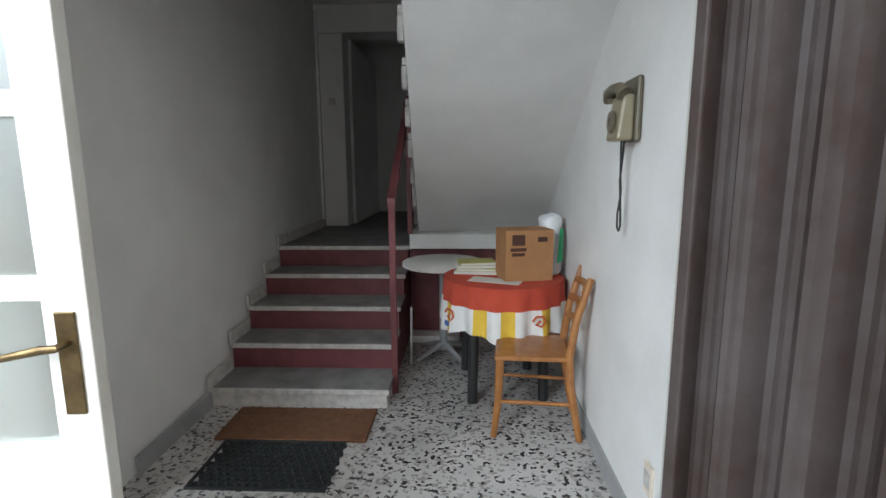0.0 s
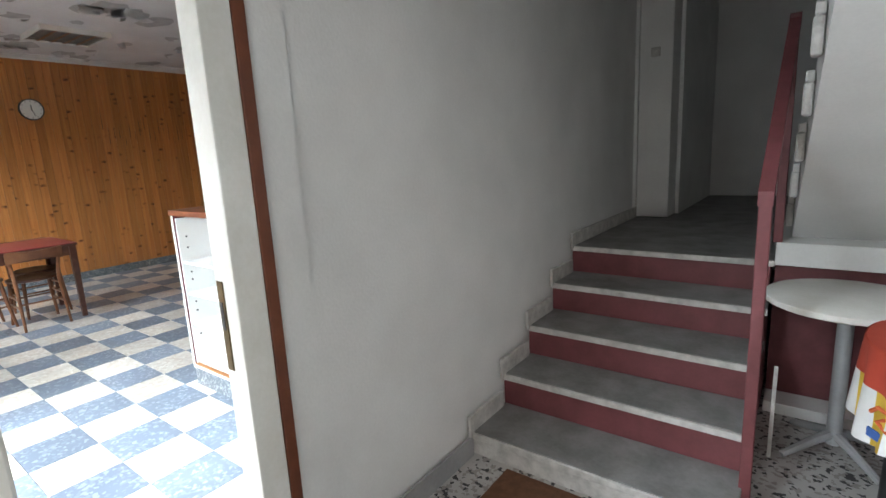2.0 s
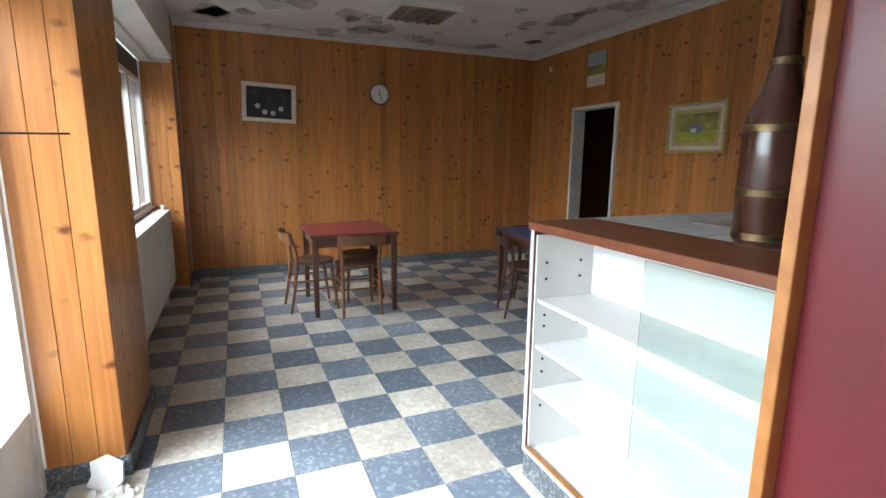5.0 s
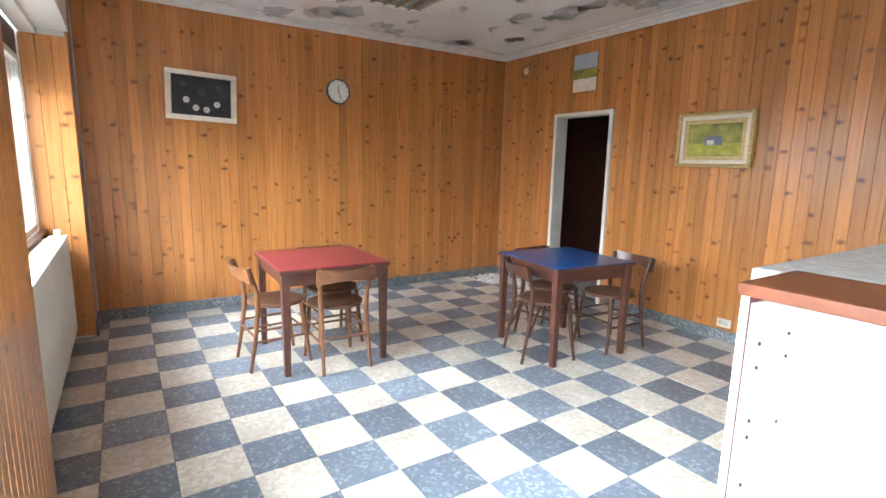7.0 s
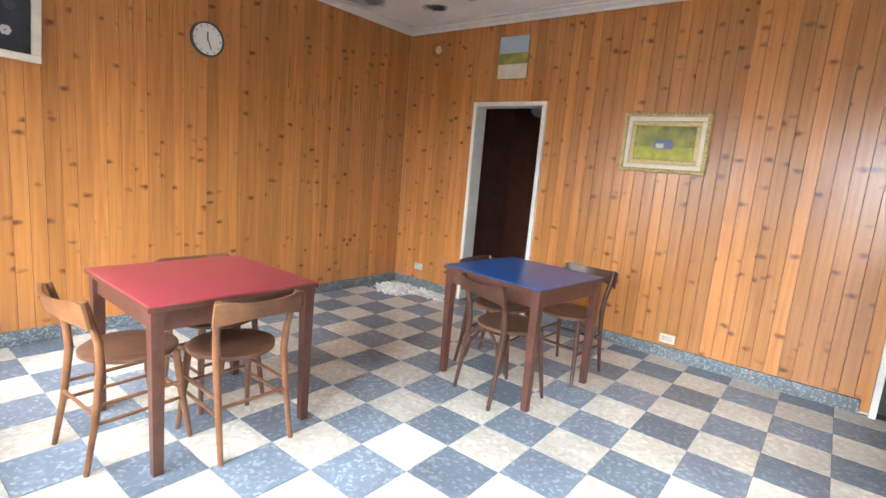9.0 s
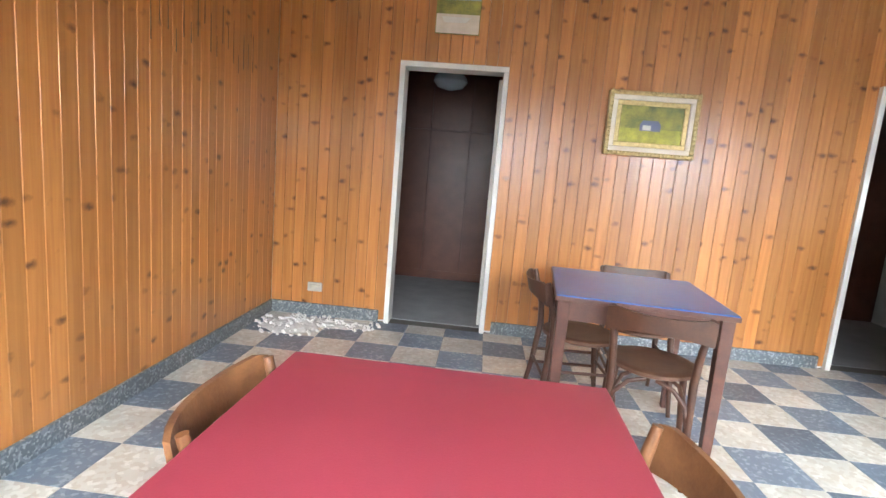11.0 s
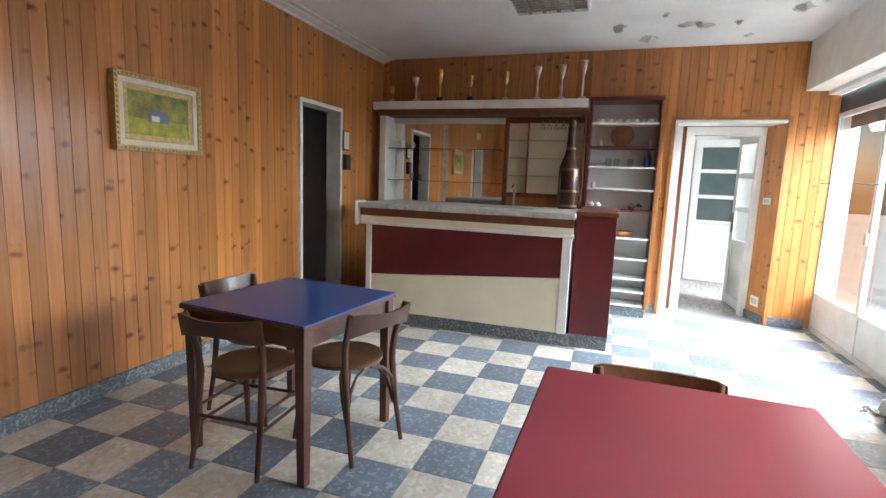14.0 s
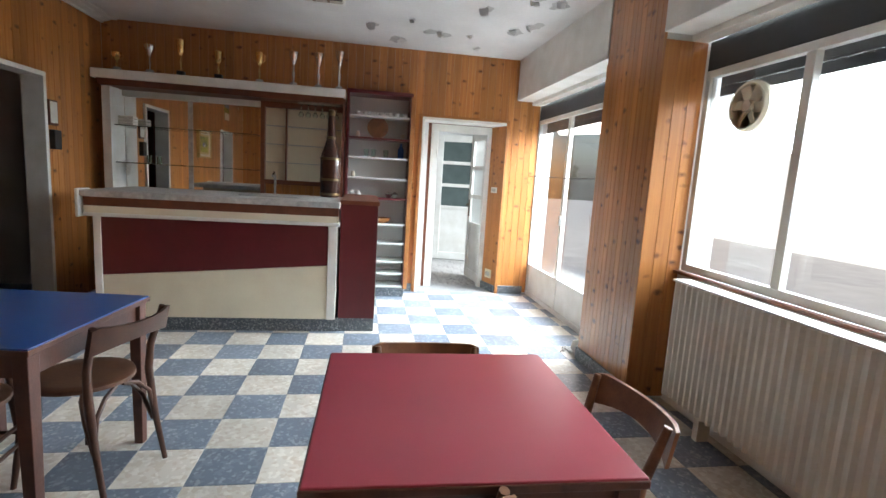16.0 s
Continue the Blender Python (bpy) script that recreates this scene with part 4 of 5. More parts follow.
bm = lathe(bmesh.new(), [(0.10, 0), (0.13, 0.02), (0.15, 0.055), (0.14, 0.055), (0.12, 0.022), (0.05, 0.012)], 20)
for v in bm.verts:
    v.co.x *= 0.75
part("bowl", bm, OAK, basket, "", True)


def small_vessel(name, label, cat, m, prof, mat, group=""):
    v = thing(name, label, cat, m, group)
    part("body", lathe(bmesh.new(), prof, 14), mat, v, "", True)
    return v


GLASS_P = [(0.022, 0), (0.024, 0.003), (0.03, 0.085), (0.028, 0.085), (0.021, 0.006), (0.001, 0.005)]
for y in (2.30, 2.44, 2.52):
    small_vessel("drinking_glass", "clear drinking glass on a shelf", "glass", pose(-2.33, y, 1.5905), GLASS_P, SHELF_GLASS, "drinking glasses")
small_vessel("dark_bottle", "small dark blue bottle on a shelf", "bottle", pose(-2.31, 2.13, 1.5905), [(0.035, 0), (0.036, 0.1), (0.014, 0.14), (0.014, 0.17)], BLUE_TOP)
for y, mt in ((2.66, MELAMINE), (2.60, MELAMINE), (2.25, CHROME), (2.18, SHELF_GLASS)):
    small_vessel("sugar_bowl", "small bowl standing on a maroon shelf", "bowl", pose(-2.35, y, 1.1405), [(0.02, 0), (0.035, 0.02), (0.04, 0.045), (0.02, 0.06), (0.006, 0.07)], mt, "small bowls")
for y, z in ((2.62, 1.8005), (2.12, 1.8005), (2.66, 1.3605)):
    small_vessel("small_jar", "small pale jar on a shelf", "jar", pose(-2.33, y, z), [(0.02, 0), (0.024, 0.03), (0.018, 0.05), (0.02, 0.06)], BEIGE, "small jars")
napkins = thing("napkin_stack", "stack of white paper napkins on a glass shelf", "napkins", pose(-2.33, 4.98, 1.7485))
for k in range(3):
    part("packet", B((-0.06, -0.07, 0.032 * k), (0.06, 0.075, 0.032 * k + 0.03), 0.006), PAPER, napkins)
small_vessel("espresso_cup", "small glass cup on the lower glass shelf", "cup", pose(-2.30, 4.80, 1.3685), GLASS_P, SHELF_GLASS)
for k in range(6):
    g = thing("stem_glass", "stemmed glass hanging upside down under the canopy", "glass", pose(-2.36, 2.86 + 0.075 * k, 2.03), "hanging glasses")
    part("bowl", lathe(bmesh.new(), [(0.024, -0.06), (0.03, -0.03), (0.006, 0.0), (0.004, 0.06), (0.03, 0.072), (0.03, 0.075)], 12), SHELF_GLASS, g, "", True)
    part("foot_rail", B((-0.004, -0.034, 0.075), (0.004, 0.034, 0.10)), STEEL, g)

lampb = thing("ornamental_bottle", "tall dark brown bottle with brass bands on the counter", "bottle", pose(-3.07, 2.86, 1.15))
part("body", lathe(bmesh.new(), [(0.085, 0), (0.095, 0.02), (0.098, 0.2), (0.098, 0.36), (0.088, 0.42), (0.062, 0.49), (0.042, 0.56), (0.036, 0.66), (0.034, 0.76), (0.03, 0.78)], 24), BOTTLE, lampb, "", True)
for z, r in ((0.16, 0.1), (0.36, 0.1), (0.56, 0.046), (0.02, 0.097)):
    part("band", lathe(bmesh.new(), [(r - 0.004, z), (r, z + 0.002), (r, z + 0.022), (r - 0.004, z + 0.024)], 24), BRASS, lampb, "brass band", True)
part("cap", lathe(bmesh.new(), [(0.034, 0.78), (0.036, 0.80), (0.03, 0.83), (0.012, 0.84)], 16), BRASS, lampb, "brass cap", True)


# trophies along the canopy
def trophy(y, h, style, cup):
    t = thing("trophy", "small " + ("gold" if cup == GOLD_CUP else "silver") + " trophy cup on the back bar canopy", "trophy", pose(-2.36, y, 2.2755), "trophies")
    part("base", lathe(bmesh.new(), [(0.038, 0), (0.038, 0.035), (0.03, 0.045)], 16) if style else box(bmesh.new(), (-0.035, -0.035, 0), (0.035, 0.035, 0.06), 0.004), BLACK if style == 0 else STEP_EDGE, t, "dark base" if style == 0 else "pale marble base", True)
    part("stem", lathe(bmesh.new(), [(0.018, 0.04), (0.010, 0.07), (0.018, h * 0.38), (0.008, h * 0.45), (0.014, h * 0.58)], 12), cup, t, "", True)
    b0 = h * 0.58
    if style == 2:
        pr = [(0.012, b0), (0.02, b0 + 0.02), (0.05, h - 0.055), (0.055, h - 0.02), (0.05, h - 0.02), (0.03, h - 0.05), (0.003, b0 + 0.02)]
    else:
        pr = [(0.012, b0), (0.034, b0 + 0.03), (0.042, h - 0.04), (0.046, h), (0.042, h), (0.036, h - 0.05), (0.003, b0 + 0.03)]
    part("cup", lathe(bmesh.new(), pr, 18), cup, t, "", True)
    if style == 1:
        for sg in (-1, 1):
            part("handle", tube(bmesh.new(), [(0, sg * 0.04, h - 0.02), (0, sg * 0.065, h - 0.03), (0, sg * 0.06, h - 0.07), (0, sg * 0.034, b0 + 0.03)], 0.004, 6), cup, t, "", True)


TROPHIES = [(5.06, 0.19, 1, GOLD_CUP), (4.75, 0.31, 2, CHROME), (4.45, 0.37, 0, GOLD_CUP), (4.08, 0.29, 0, GOLD_CUP), (3.67, 0.32, 1, GOLD_CUP), (3.32, 0.38, 2, CHROME), (3.06, 0.39, 2, CHROME), (2.84, 0.43, 2, CHROME)]
for y, h, style, cup in TROPHIES:
    trophy(y, h, style, cup)

# pictures and wall fittings
pic = thing("flower_picture", "dark flower print in a broad pale frame", "picture", pose(WX + 0.003, 1.685, 2.03, 0, 2, 90))
fw, fh = 0.30, 0.22
for lo, hi in (((-fw, -0.03, -fh), (fw, 0, -fh + 0.045)), ((-fw, -0.03, fh - 0.045), (fw, 0, fh)), ((-fw, -0.03, -fh + 0.045), (-fw + 0.05, 0, fh - 0.045)), ((fw - 0.05, -0.03, -fh + 0.045), (fw, 0, fh - 0.045))):
    part("frame", B(lo, hi, 0.006), BEIGE, pic)
part("print", B((-fw + 0.05, -0.012, -fh + 0.045), (fw - 0.05, -0.004, fh - 0.045)), CANVAS_DARK, pic, "dark blue and black print")
for x, z in ((-0.13, -0.04), (-0.05, -0.105), (0.04, -0.115), (0.13, -0.06)):
    bm = bmesh.new()
    for k in range(6):
        a = k * math.pi / 3
        rod(bm, (x + 0.017 * math.cos(a), -0.0155, z + 0.017 * math.sin(a)), (x + 0.017 * math.cos(a), -0.0125, z + 0.017 * math.sin(a)), 0.013, seg=8)
    part("flower", bm, PAPER, pic, "white printed flower")
for x, z, s in ((-0.15, 0.10, 0.03), (0.0, 0.04, 0.035), (0.15, 0.09, 0.03)):
    part("spray", rod(bmesh.new(), (x, -0.0145, z), (x, -0.0125, z), s, seg=12), SHUTTER, pic, "faint bluish spray")

clock = thing("wall_clock", "round white wall clock with thin dark rim", "clock", pose(WX + 0.003, 3.01, 2.20, 0, 0, 90) @ pose(0, 0, 0, 90, 0, 0))
part("rim", lathe(bmesh.new(), [(0.125, 0), (0.13, 0.01), (0.128, 0.035), (0.116, 0.036), (0.115, 0.02), (0.115, 0.0)], 32), SHUTTER, clock, "", True)
part("face", lathe(bmesh.new(), [(0.116, 0.018), (0.116, 0.024)], 32), MELAMINE, clock, "white face")
part("hour_hand", B((-0.005, -0.012, 0.025), (0.005, 0.055, 0.027)), BLACK, clock)
o = part("minute_hand", B((-0.004, -0.015, 0.028), (0.004, 0.08, 0.03)), BLACK, clock)
o.matrix_basis = pose(0, 0, 0, 0, 0, 200)
for k in range(12):
    o = part("hour_mark", B((-0.003, 0.093, 0.0245), (0.003, 0.107, 0.026)), BLACK, clock)
    o.matrix_basis = pose(0, 0, 0, 0, 0, 30 * k)

FIELD = material("painted_meadow", (0.50, 0.46, 0.06), 0.6, 0, (0.24, 0.23, 0.035), 16, 0.4, 90)
TREES = material("painted_trees", (0.36, 0.33, 0.06), 0.6, 0, (0.10, 0.11, 0.035), 12, 0.4, 90)
HOUSE = material("painted_house", (0.16, 0.17, 0.30), 0.6)
LAND = thing("landscape_painting", "small landscape painting in an ornate gilt frame", "painting", pose(-5.468, NY - 0.003, 1.72))
fw, fh = 0.325, 0.232
for k, (w, d, mt) in enumerate(((0.03, 0.05, GOLD), (0.065, 0.038, BEIGE), (0.10, 0.028, GOLD))):
    o_, i_ = w - 0.035 if k else 0.0, w
    for lo, hi in (((-fw + o_, -d, -fh + o_), (fw - o_, 0, -fh + i_)), ((-fw + o_, -d, fh - i_), (fw - o_, 0, fh - o_)), ((-fw + o_, -d, -fh + i_), (-fw + i_, 0, fh - i_)), ((fw - i_, -d, -fh + i_), (fw - o_, 0, fh - i_))):
        part("frame", B(lo, hi, 0.005), mt, LAND, "gilt moulding" if mt == GOLD else "pale slip")
bm = bmesh.new()
for k in range(22):
    for z in (-fh + 0.015, fh - 0.015):
        bmesh.ops.create_icosphere(bm, subdivisions=1, radius=0.011, matrix=pose(-fw + 0.03 + k * 0.0285, -0.05, z))
for k in range(15):
    for x in (-fw + 0.015, fw - 0.015):
        bmesh.ops.create_icosphere(bm, subdivisions=1, radius=0.011, matrix=pose(x, -0.05, -fh + 0.04 + k * 0.03))
part("beading", bm, GOLD, LAND, "carved gilt beading")
part("painted_grove", B((-fw + 0.1, -0.02, -0.03), (fw - 0.1, -0.012, fh - 0.1)), TREES, LAND)
part("meadow", B((-fw + 0.1, -0.02, -fh + 0.1), (fw - 0.1, -0.012, -0.03)), FIELD, LAND)
part("painted_cottage", prism(bmesh.new(), [(-0.08, -0.045), (0.07, -0.045), (0.07, 0.0), (0.05, 0.03), (-0.06, 0.03), (-0.08, 0.0)], 1, -0.0225, -0.0205), HOUSE, LAND)
part("painted_wall", B((-0.06, -0.0245, -0.04), (0.0, -0.0228, -0.005)), PAPER, LAND)

poster = thing("unframed_picture", "small unframed seaside picture above the door", "picture", pose(-6.955, NY - 0.003, 2.47))
part("board", B((-0.165, -0.012, -0.2), (0.165, 0, 0.2), 0.002), TREES, poster)
part("sky", B((-0.16, -0.014, 0.04), (0.16, -0.0125, 0.195)), GLOBE, poster)
part("beach", B((-0.16, -0.014, -0.195), (0.16, -0.0125, -0.06)), BEIGE, poster)
part("boat", prism(bmesh.new(), [(-0.10, -0.12), (0.06, -0.12), (0.1, -0.08), (-0.12, -0.08)], 1, -0.0165, -0.0145), PAPER, poster)
plate = thing("wall_plate", "small round brown decorative plate high on the wall", "plate", pose(-7.90, NY - 0.003, 2.61, 90, 0, 0))
part("plate", lathe(bmesh.new(), [(0.04, 0), (0.075, 0.012), (0.09, 0.02), (0.085, 0.024), (0.05, 0.01), (0.001, 0.008)], 24), OAK, plate, "", True)
part("centre", lathe(bmesh.new(), [(0.04, 0.0095), (0.04, 0.013)], 18), BEIGE, plate)


def socket(name, label, cat, m, w, h, mat, switch=False):
    s = thing(name, label, cat, m)
    part("cover", B((-w / 2, -0.012, -h / 2), (w / 2, 0, h / 2), 0.004), mat, s)
    part("rocker" if switch else "insert", B((-w / 3, -0.016, -h / 4), (w / 3, -0.0115, h / 4), 0.002), STEP_EDGE, s)
    return s


socket("wall_socket", "beige wall socket low on the pine wall", "socket", pose(-5.215, NY - 0.001, 0.165), 0.12, 0.075, BEIGE)
socket("wall_socket", "pale socket near the corner", "socket", pose(-7.95, NY - 0.001, 0.24), 0.12, 0.075, STEP_EDGE)
socket("light_switch", "white light switch plate beside the door", "switch", pose(-1.985, 0.909, 1.29, 0, 0, 197.2), 0.13, 0.07, WHITE, True)
socket("junction_cover", "cream junction box cover near the floor", "socket", pose(-1.985, 0.909, 0.22, 0, 0, 197.2), 0.14, 0.11, CREAM)
wb = thing("wall_notice", "narrow framed notice beside the dark doorway", "frame", pose(-3.06, NY - 0.002, 1.68))
part("frame", B((-0.065, -0.02, -0.02), (0.065, 0, 0.2), 0.004), DARK_PANEL, wb)
part("sheet", B((-0.05, -0.023, 0.0), (0.05, -0.02, 0.185)), PAPER, wb)
part("holder", B((-0.05, -0.05, -0.23), (0.05, 0, -0.06), 0.006), BLACK, wb)


# ceiling lamps
def louvre_lamp(m):
    f = thing("ceiling_light", "square ceiling light with silver grid louvre, switched off", "ceiling light", m, "ceiling lights")
    a = 0.31
    for lo, hi in (((-a, -a, -0.05), (a, -a + 0.02, 0)), ((-a, a - 0.02, -0.05), (a, a, 0)), ((-a, -a + 0.02, -0.05), (-a + 0.02, a - 0.02, 0)), ((a - 0.02, -a + 0.02, -0.05), (a, a - 0.02, 0))):
        part("frame", B(lo, hi, 0.002), WHITE, f)
    part("tray", B((-a + 0.02, -a + 0.02, -0.006), (a - 0.02, a - 0.02, -0.001)), MELAMINE, f)
    for k in range(1, 10):
        x = -a + 0.02 + k * (2 * a - 0.04) / 10
        part("louvre", B((x - 0.002, -a + 0.02, -0.046), (x + 0.002, a - 0.02, -0.012)), LOUVRE, f)
        if k % 2 == 0:
            part("cross_louvre", B((-a + 0.02, x - 0.012, -0.047), (a - 0.02, x + 0.012, -0.02)), LOUVRE, f)
    return f


lamp_1 = louvre_lamp(pose(-6.90, 3.06, CZ))
copy_thing(lamp_1, pose(-3.88, 3.05, CZ))

# peeling ceiling paint
rnd = random.Random(7)
bare, curl = bmesh.new(), bmesh.new()
for k in range(80):
    near = k < 56
    x = rnd.uniform(-8.1, -5.6) if near else rnd.uniform(-5.6, -2.4)
    y = rnd.uniform(1.1, 4.9) if near else rnd.uniform(1.0, 2.6)
    if abs(x + 6.9) < 0.42 and abs(y - 3.06) < 0.42 or abs(x + 3.88) < 0.42 and abs(y - 3.05) < 0.42:
        continue
    r = rnd.uniform(0.05, 0.2) if near else rnd.uniform(0.03, 0.1)
    turn = rnd.uniform(0, 6.28)
    ring = []
    for i in range(11):
        a = turn + 2 * math.pi * i / 11
        rr = r * rnd.uniform(0.55, 1.15)
        ring.append((x + rr * 1.5 * math.cos(a), y + rr * math.sin(a)))
    bare.faces.new([bare.verts.new((px, py, CZ - 0.004)) for px, py in ring])
    # a curled tongue hanging from one side
    h = rnd.uniform(0.015, 0.06)
    w = r * rnd.uniform(0.4, 0.9)
    d = Vector((math.cos(turn), math.sin(turn), 0))
    s = Vector((-d.y, d.x, 0))
    rows = []
    for i in range(5):
        f = i / 4
        p = Vector((x, y, CZ - 0.006)) + d * (r - f * r * 0.8) - Vector((0, 0, h * math.sin(f * 2.2)))
        ww = w * (1 - 0.4 * f) * rnd.uniform(0.8, 1.15)
        rows.append([curl.verts.new(p - s * ww), curl.verts.new(p + s * ww * rnd.uniform(-0.1, 0.1) - Vector((0, 0, rnd.uniform(0, 0.008)))), curl.verts.new(p + s * ww)])
    for a, b in zip(rows, rows[1:]):
        for i in range(2):
            curl.faces.new((a[i], a[i + 1], b[i + 1], b[i]))
bmesh.ops.solidify(curl, geom=curl.faces, thickness=0.0015)
tagged(part("bare_patches", bare, BARE), "bare grey plaster patches where paint fell off", "bare plaster", kind="stuff")
tagged(part("paint_flakes", curl, FLAKE), "curled flakes of white paint hanging from the ceiling", "paint flakes", kind="stuff")


def rubble(name, label, cx, cy, sx, sy, h, count, seed, mat, chip=(0.004, 0.018)):
    """A low heap of plaster dust with chips on it."""
    r = random.Random(seed)
    bm = bmesh.new()
    n, m_ = 18, 5
    rings = []
    for j in range(m_):
        f = 1 - j / (m_ - 1)
        rings.append([bm.verts.new((cx + sx * f * math.cos(2 * math.pi * i / n) * r.uniform(0.8, 1.1), cy + sy * f * math.sin(2 * math.pi * i / n) * r.uniform(0.8, 1.1), 0.001 + h * (1 - f) ** 0.7 * r.uniform(0.6, 1.1))) for i in range(n)])
    for a, b in zip(rings, rings[1:]):
        for i in range(n):
            bm.faces.new((a[i], a[(i + 1) % n], b[(i + 1) % n], b[i]))
    for k in range(count):
        a, f = r.uniform(0, 6.28), r.uniform(0.1, 1.25)
        s = r.uniform(*chip)
        bmesh.ops.create_icosphere(bm, subdivisions=1, radius=s, matrix=pose(cx + sx * f * math.cos(a), cy + sy * f * math.sin(a), max(0.006, h * (1 - f)), r.uniform(0, 90), r.uniform(0, 90), 0) @ Matrix.Diagonal((1.3, 1, 0.45, 1)))
    return tagged(part(name, bm, mat), label, "debris", kind="stuff")


rubble("plaster_debris", "heap of fallen white plaster in the corner", -8.02, 5.0, 0.24, 0.22, 0.06, 130, 3, DEBRIS)
rubble("plaster_dust", "scattered plaster dust along the wall", -7.72, 5.12, 0.3, 0.13, 0.02, 110, 4, DEBRIS)
rubble("plaster_chips", "fallen plaster chips beside the glazed door", -4.22, 0.72, 0.07, 0.10, 0.02, 26, 5, DEBRIS, (0.008, 0.03))
slab = thing("plaster_piece", "large broken piece of white plaster leaning on the pier", "debris", pose(-4.30, 0.66, 0.005, 70, 8, 60))
bm = prism(bmesh.new(), [(-0.07, 0), (0.05, 0.0), (0.085, 0.06), (0.06, 0.13), (-0.02, 0.145), (-0.085, 0.10), (-0.06, 0.05)], 2, 0, 0.012)
part("slab", bm, FLAKE, slab)

# dark splits where the damp boards have shrunk, high on the west wall
rnd = random.Random(23)
for k in range(18):
    y, z, h = 3.75 + 0.066 * k, rnd.uniform(1.75, 1.98), rnd.uniform(0.10, 0.30)
    w = rnd.uniform(0.003, 0.008)
    split = B((WX + 0.0005, y, z), (WX + 0.003, y + w, z + h))
    for v in split.verts:
        if v.co.z > z + h / 2:
            v.co.y = y + w / 2 + (v.co.y - y - w / 2) * 0.3
    part("split", split, BLACK, bpy.data.objects["wall_west"])

# ---- hall things ----
mat1 = thing("doormat", "brown coir doormat before the steps", "doormat")
bm = B((-1.545, 2.345, 0.001), (-0.725, 2.695, 0.018), 0.006)
part("coir_pad", bm, COIR, mat1)
mat2 = thing("rubber_mat", "black rubber ring mat on the hall floor", "doormat")
ring_mesh = mesh_of("ring", lathe(bmesh.new(), [(0.013, 0.001), (0.0205, 0.001), (0.0205, 0.014), (0.013, 0.014), (0.013, 0.0012)], 8), RUBBER)
for i in range(15):
    for j in range(10):
        ring = new("ring", ring_mesh)
        ring.parent = mat2
        ring.matrix_basis = pose(-1.44 + i * 0.0415 + (0.0207 if j % 2 else 0), 1.965 + j * 0.038, 0)
for lo, hi in (((-1.475, 1.94, 0.001), (-0.83, 1.95, 0.014)), ((-1.475, 2.33, 0.001), (-0.83, 2.34, 0.014)), ((-1.475, 1.95, 0.001), (-1.465, 2.33, 0.014)), ((-0.84, 1.95, 0.001), (-0.83, 2.33, 0.014))):
    part("edge", B(lo, hi), RUBBER, mat2)

# ladder-back chair facing west
hc = thing("kitchen_chair", "honey-coloured wooden ladder-back chair beside the table", "chair", pose(0.165, 2.60, 0, 0, 0, 84))
bm = B((-0.2, -0.185, 0.435), (0.2, 0.2, 0.46), 0.008)
for v in bm.verts:
    v.co.x *= 1.0 - 0.1 * max(0, -v.co.y) / 0.19
part("seat", bm, OAK, hc)
for sg in (-1, 1):
    part("back_leg", tube(bmesh.new(), [(sg * 0.17, -0.25, 0), (sg * 0.165, -0.195, 0.3), (sg * 0.165, -0.185, 0.46), (sg * 0.17, -0.21, 0.65), (sg * 0.175, -0.275, 0.88)], [0.018, 0.022, 0.022, 0.02, 0.017], 8), OAK, hc, "", True)
    part("front_leg", tube(bmesh.new(), [(sg * 0.17, 0.17, 0.44), (sg * 0.172, 0.178, 0.2), (sg * 0.185, 0.20, 0)], [0.023, 0.021, 0.016], 8), OAK, hc, "", True)
    part("stretcher", rod(bmesh.new(), (sg * 0.168, -0.205, 0.2), (sg * 0.175, 0.18, 0.2), 0.011), OAK, hc, "", True)
part("stretcher", B((-0.17, 0.165, 0.27), (0.17, 0.18, 0.305), 0.003), OAK, hc)
for z, d in ((0.60, -0.2), (0.70, -0.222), (0.80, -0.25)):
    part("back_slat", tube(bmesh.new(), [(-0.165, d, z), (-0.06, d - 0.022, z + 0.012), (0.06, d - 0.022, z + 0.012), (0.165, d, z)], 0.02, 8), OAK, hc, "", True)

# round table with a printed cloth
rt = thing("round_table", "round table with a black tubular leg under a cloth", "table", pose(0.04, 3.10, 0))
part("tabletop", lathe(bmesh.new(), [(0.36, 0.71), (0.37, 0.715), (0.37, 0.73), (0.36, 0.735)], 36), WHITE, rt)
for x, y in ((-0.20, -0.27), (0.24, -0.22), (0.2, 0.26), (-0.24, 0.24)):
    part("leg", rod(bmesh.new(), (x, y, 0), (x * 0.95, y * 0.95, 0.71), 0.032, seg=14), BLACK, rt, "black tubular leg", True)
cloth = thing("tablecloth", "red cloth with a yellow and white printed border", "tablecloth", pose(0.04, 3.10, 0))
n = 120


def drape(z_top, z_low, k0, k1, mat, name, wave0, wave1, label, out=0.0):
    bm = bmesh.new()
    cols = []
    for i in range(k0, k1 + 1):
        a = 2 * math.pi * i / n
        col = []
        for s in range(5):
            f = s / 4
            z = z_top + (z_low - z_top) * f
            w = wave0 + (wave1 - wave0) * f
            rr = 0.386 + out + 0.012 * (0.74 - z) / 0.3 + w * math.sin(a * 17) + w * 0.5 * math.sin(a * 7 + 1)
            col.append(bm.verts.new((rr * math.cos(a), rr * math.sin(a), z + (0.02 * math.sin(a * 5) * f if z_low < 0.6 else 0))))
        cols.append(col)
    for a_, b_ in zip(cols, cols[1:]):
        for s in range(4):
            bm.faces.new((a_[s], b_[s], b_[s + 1], a_[s + 1]))
    return part(name, bm, mat, cloth, label, True)


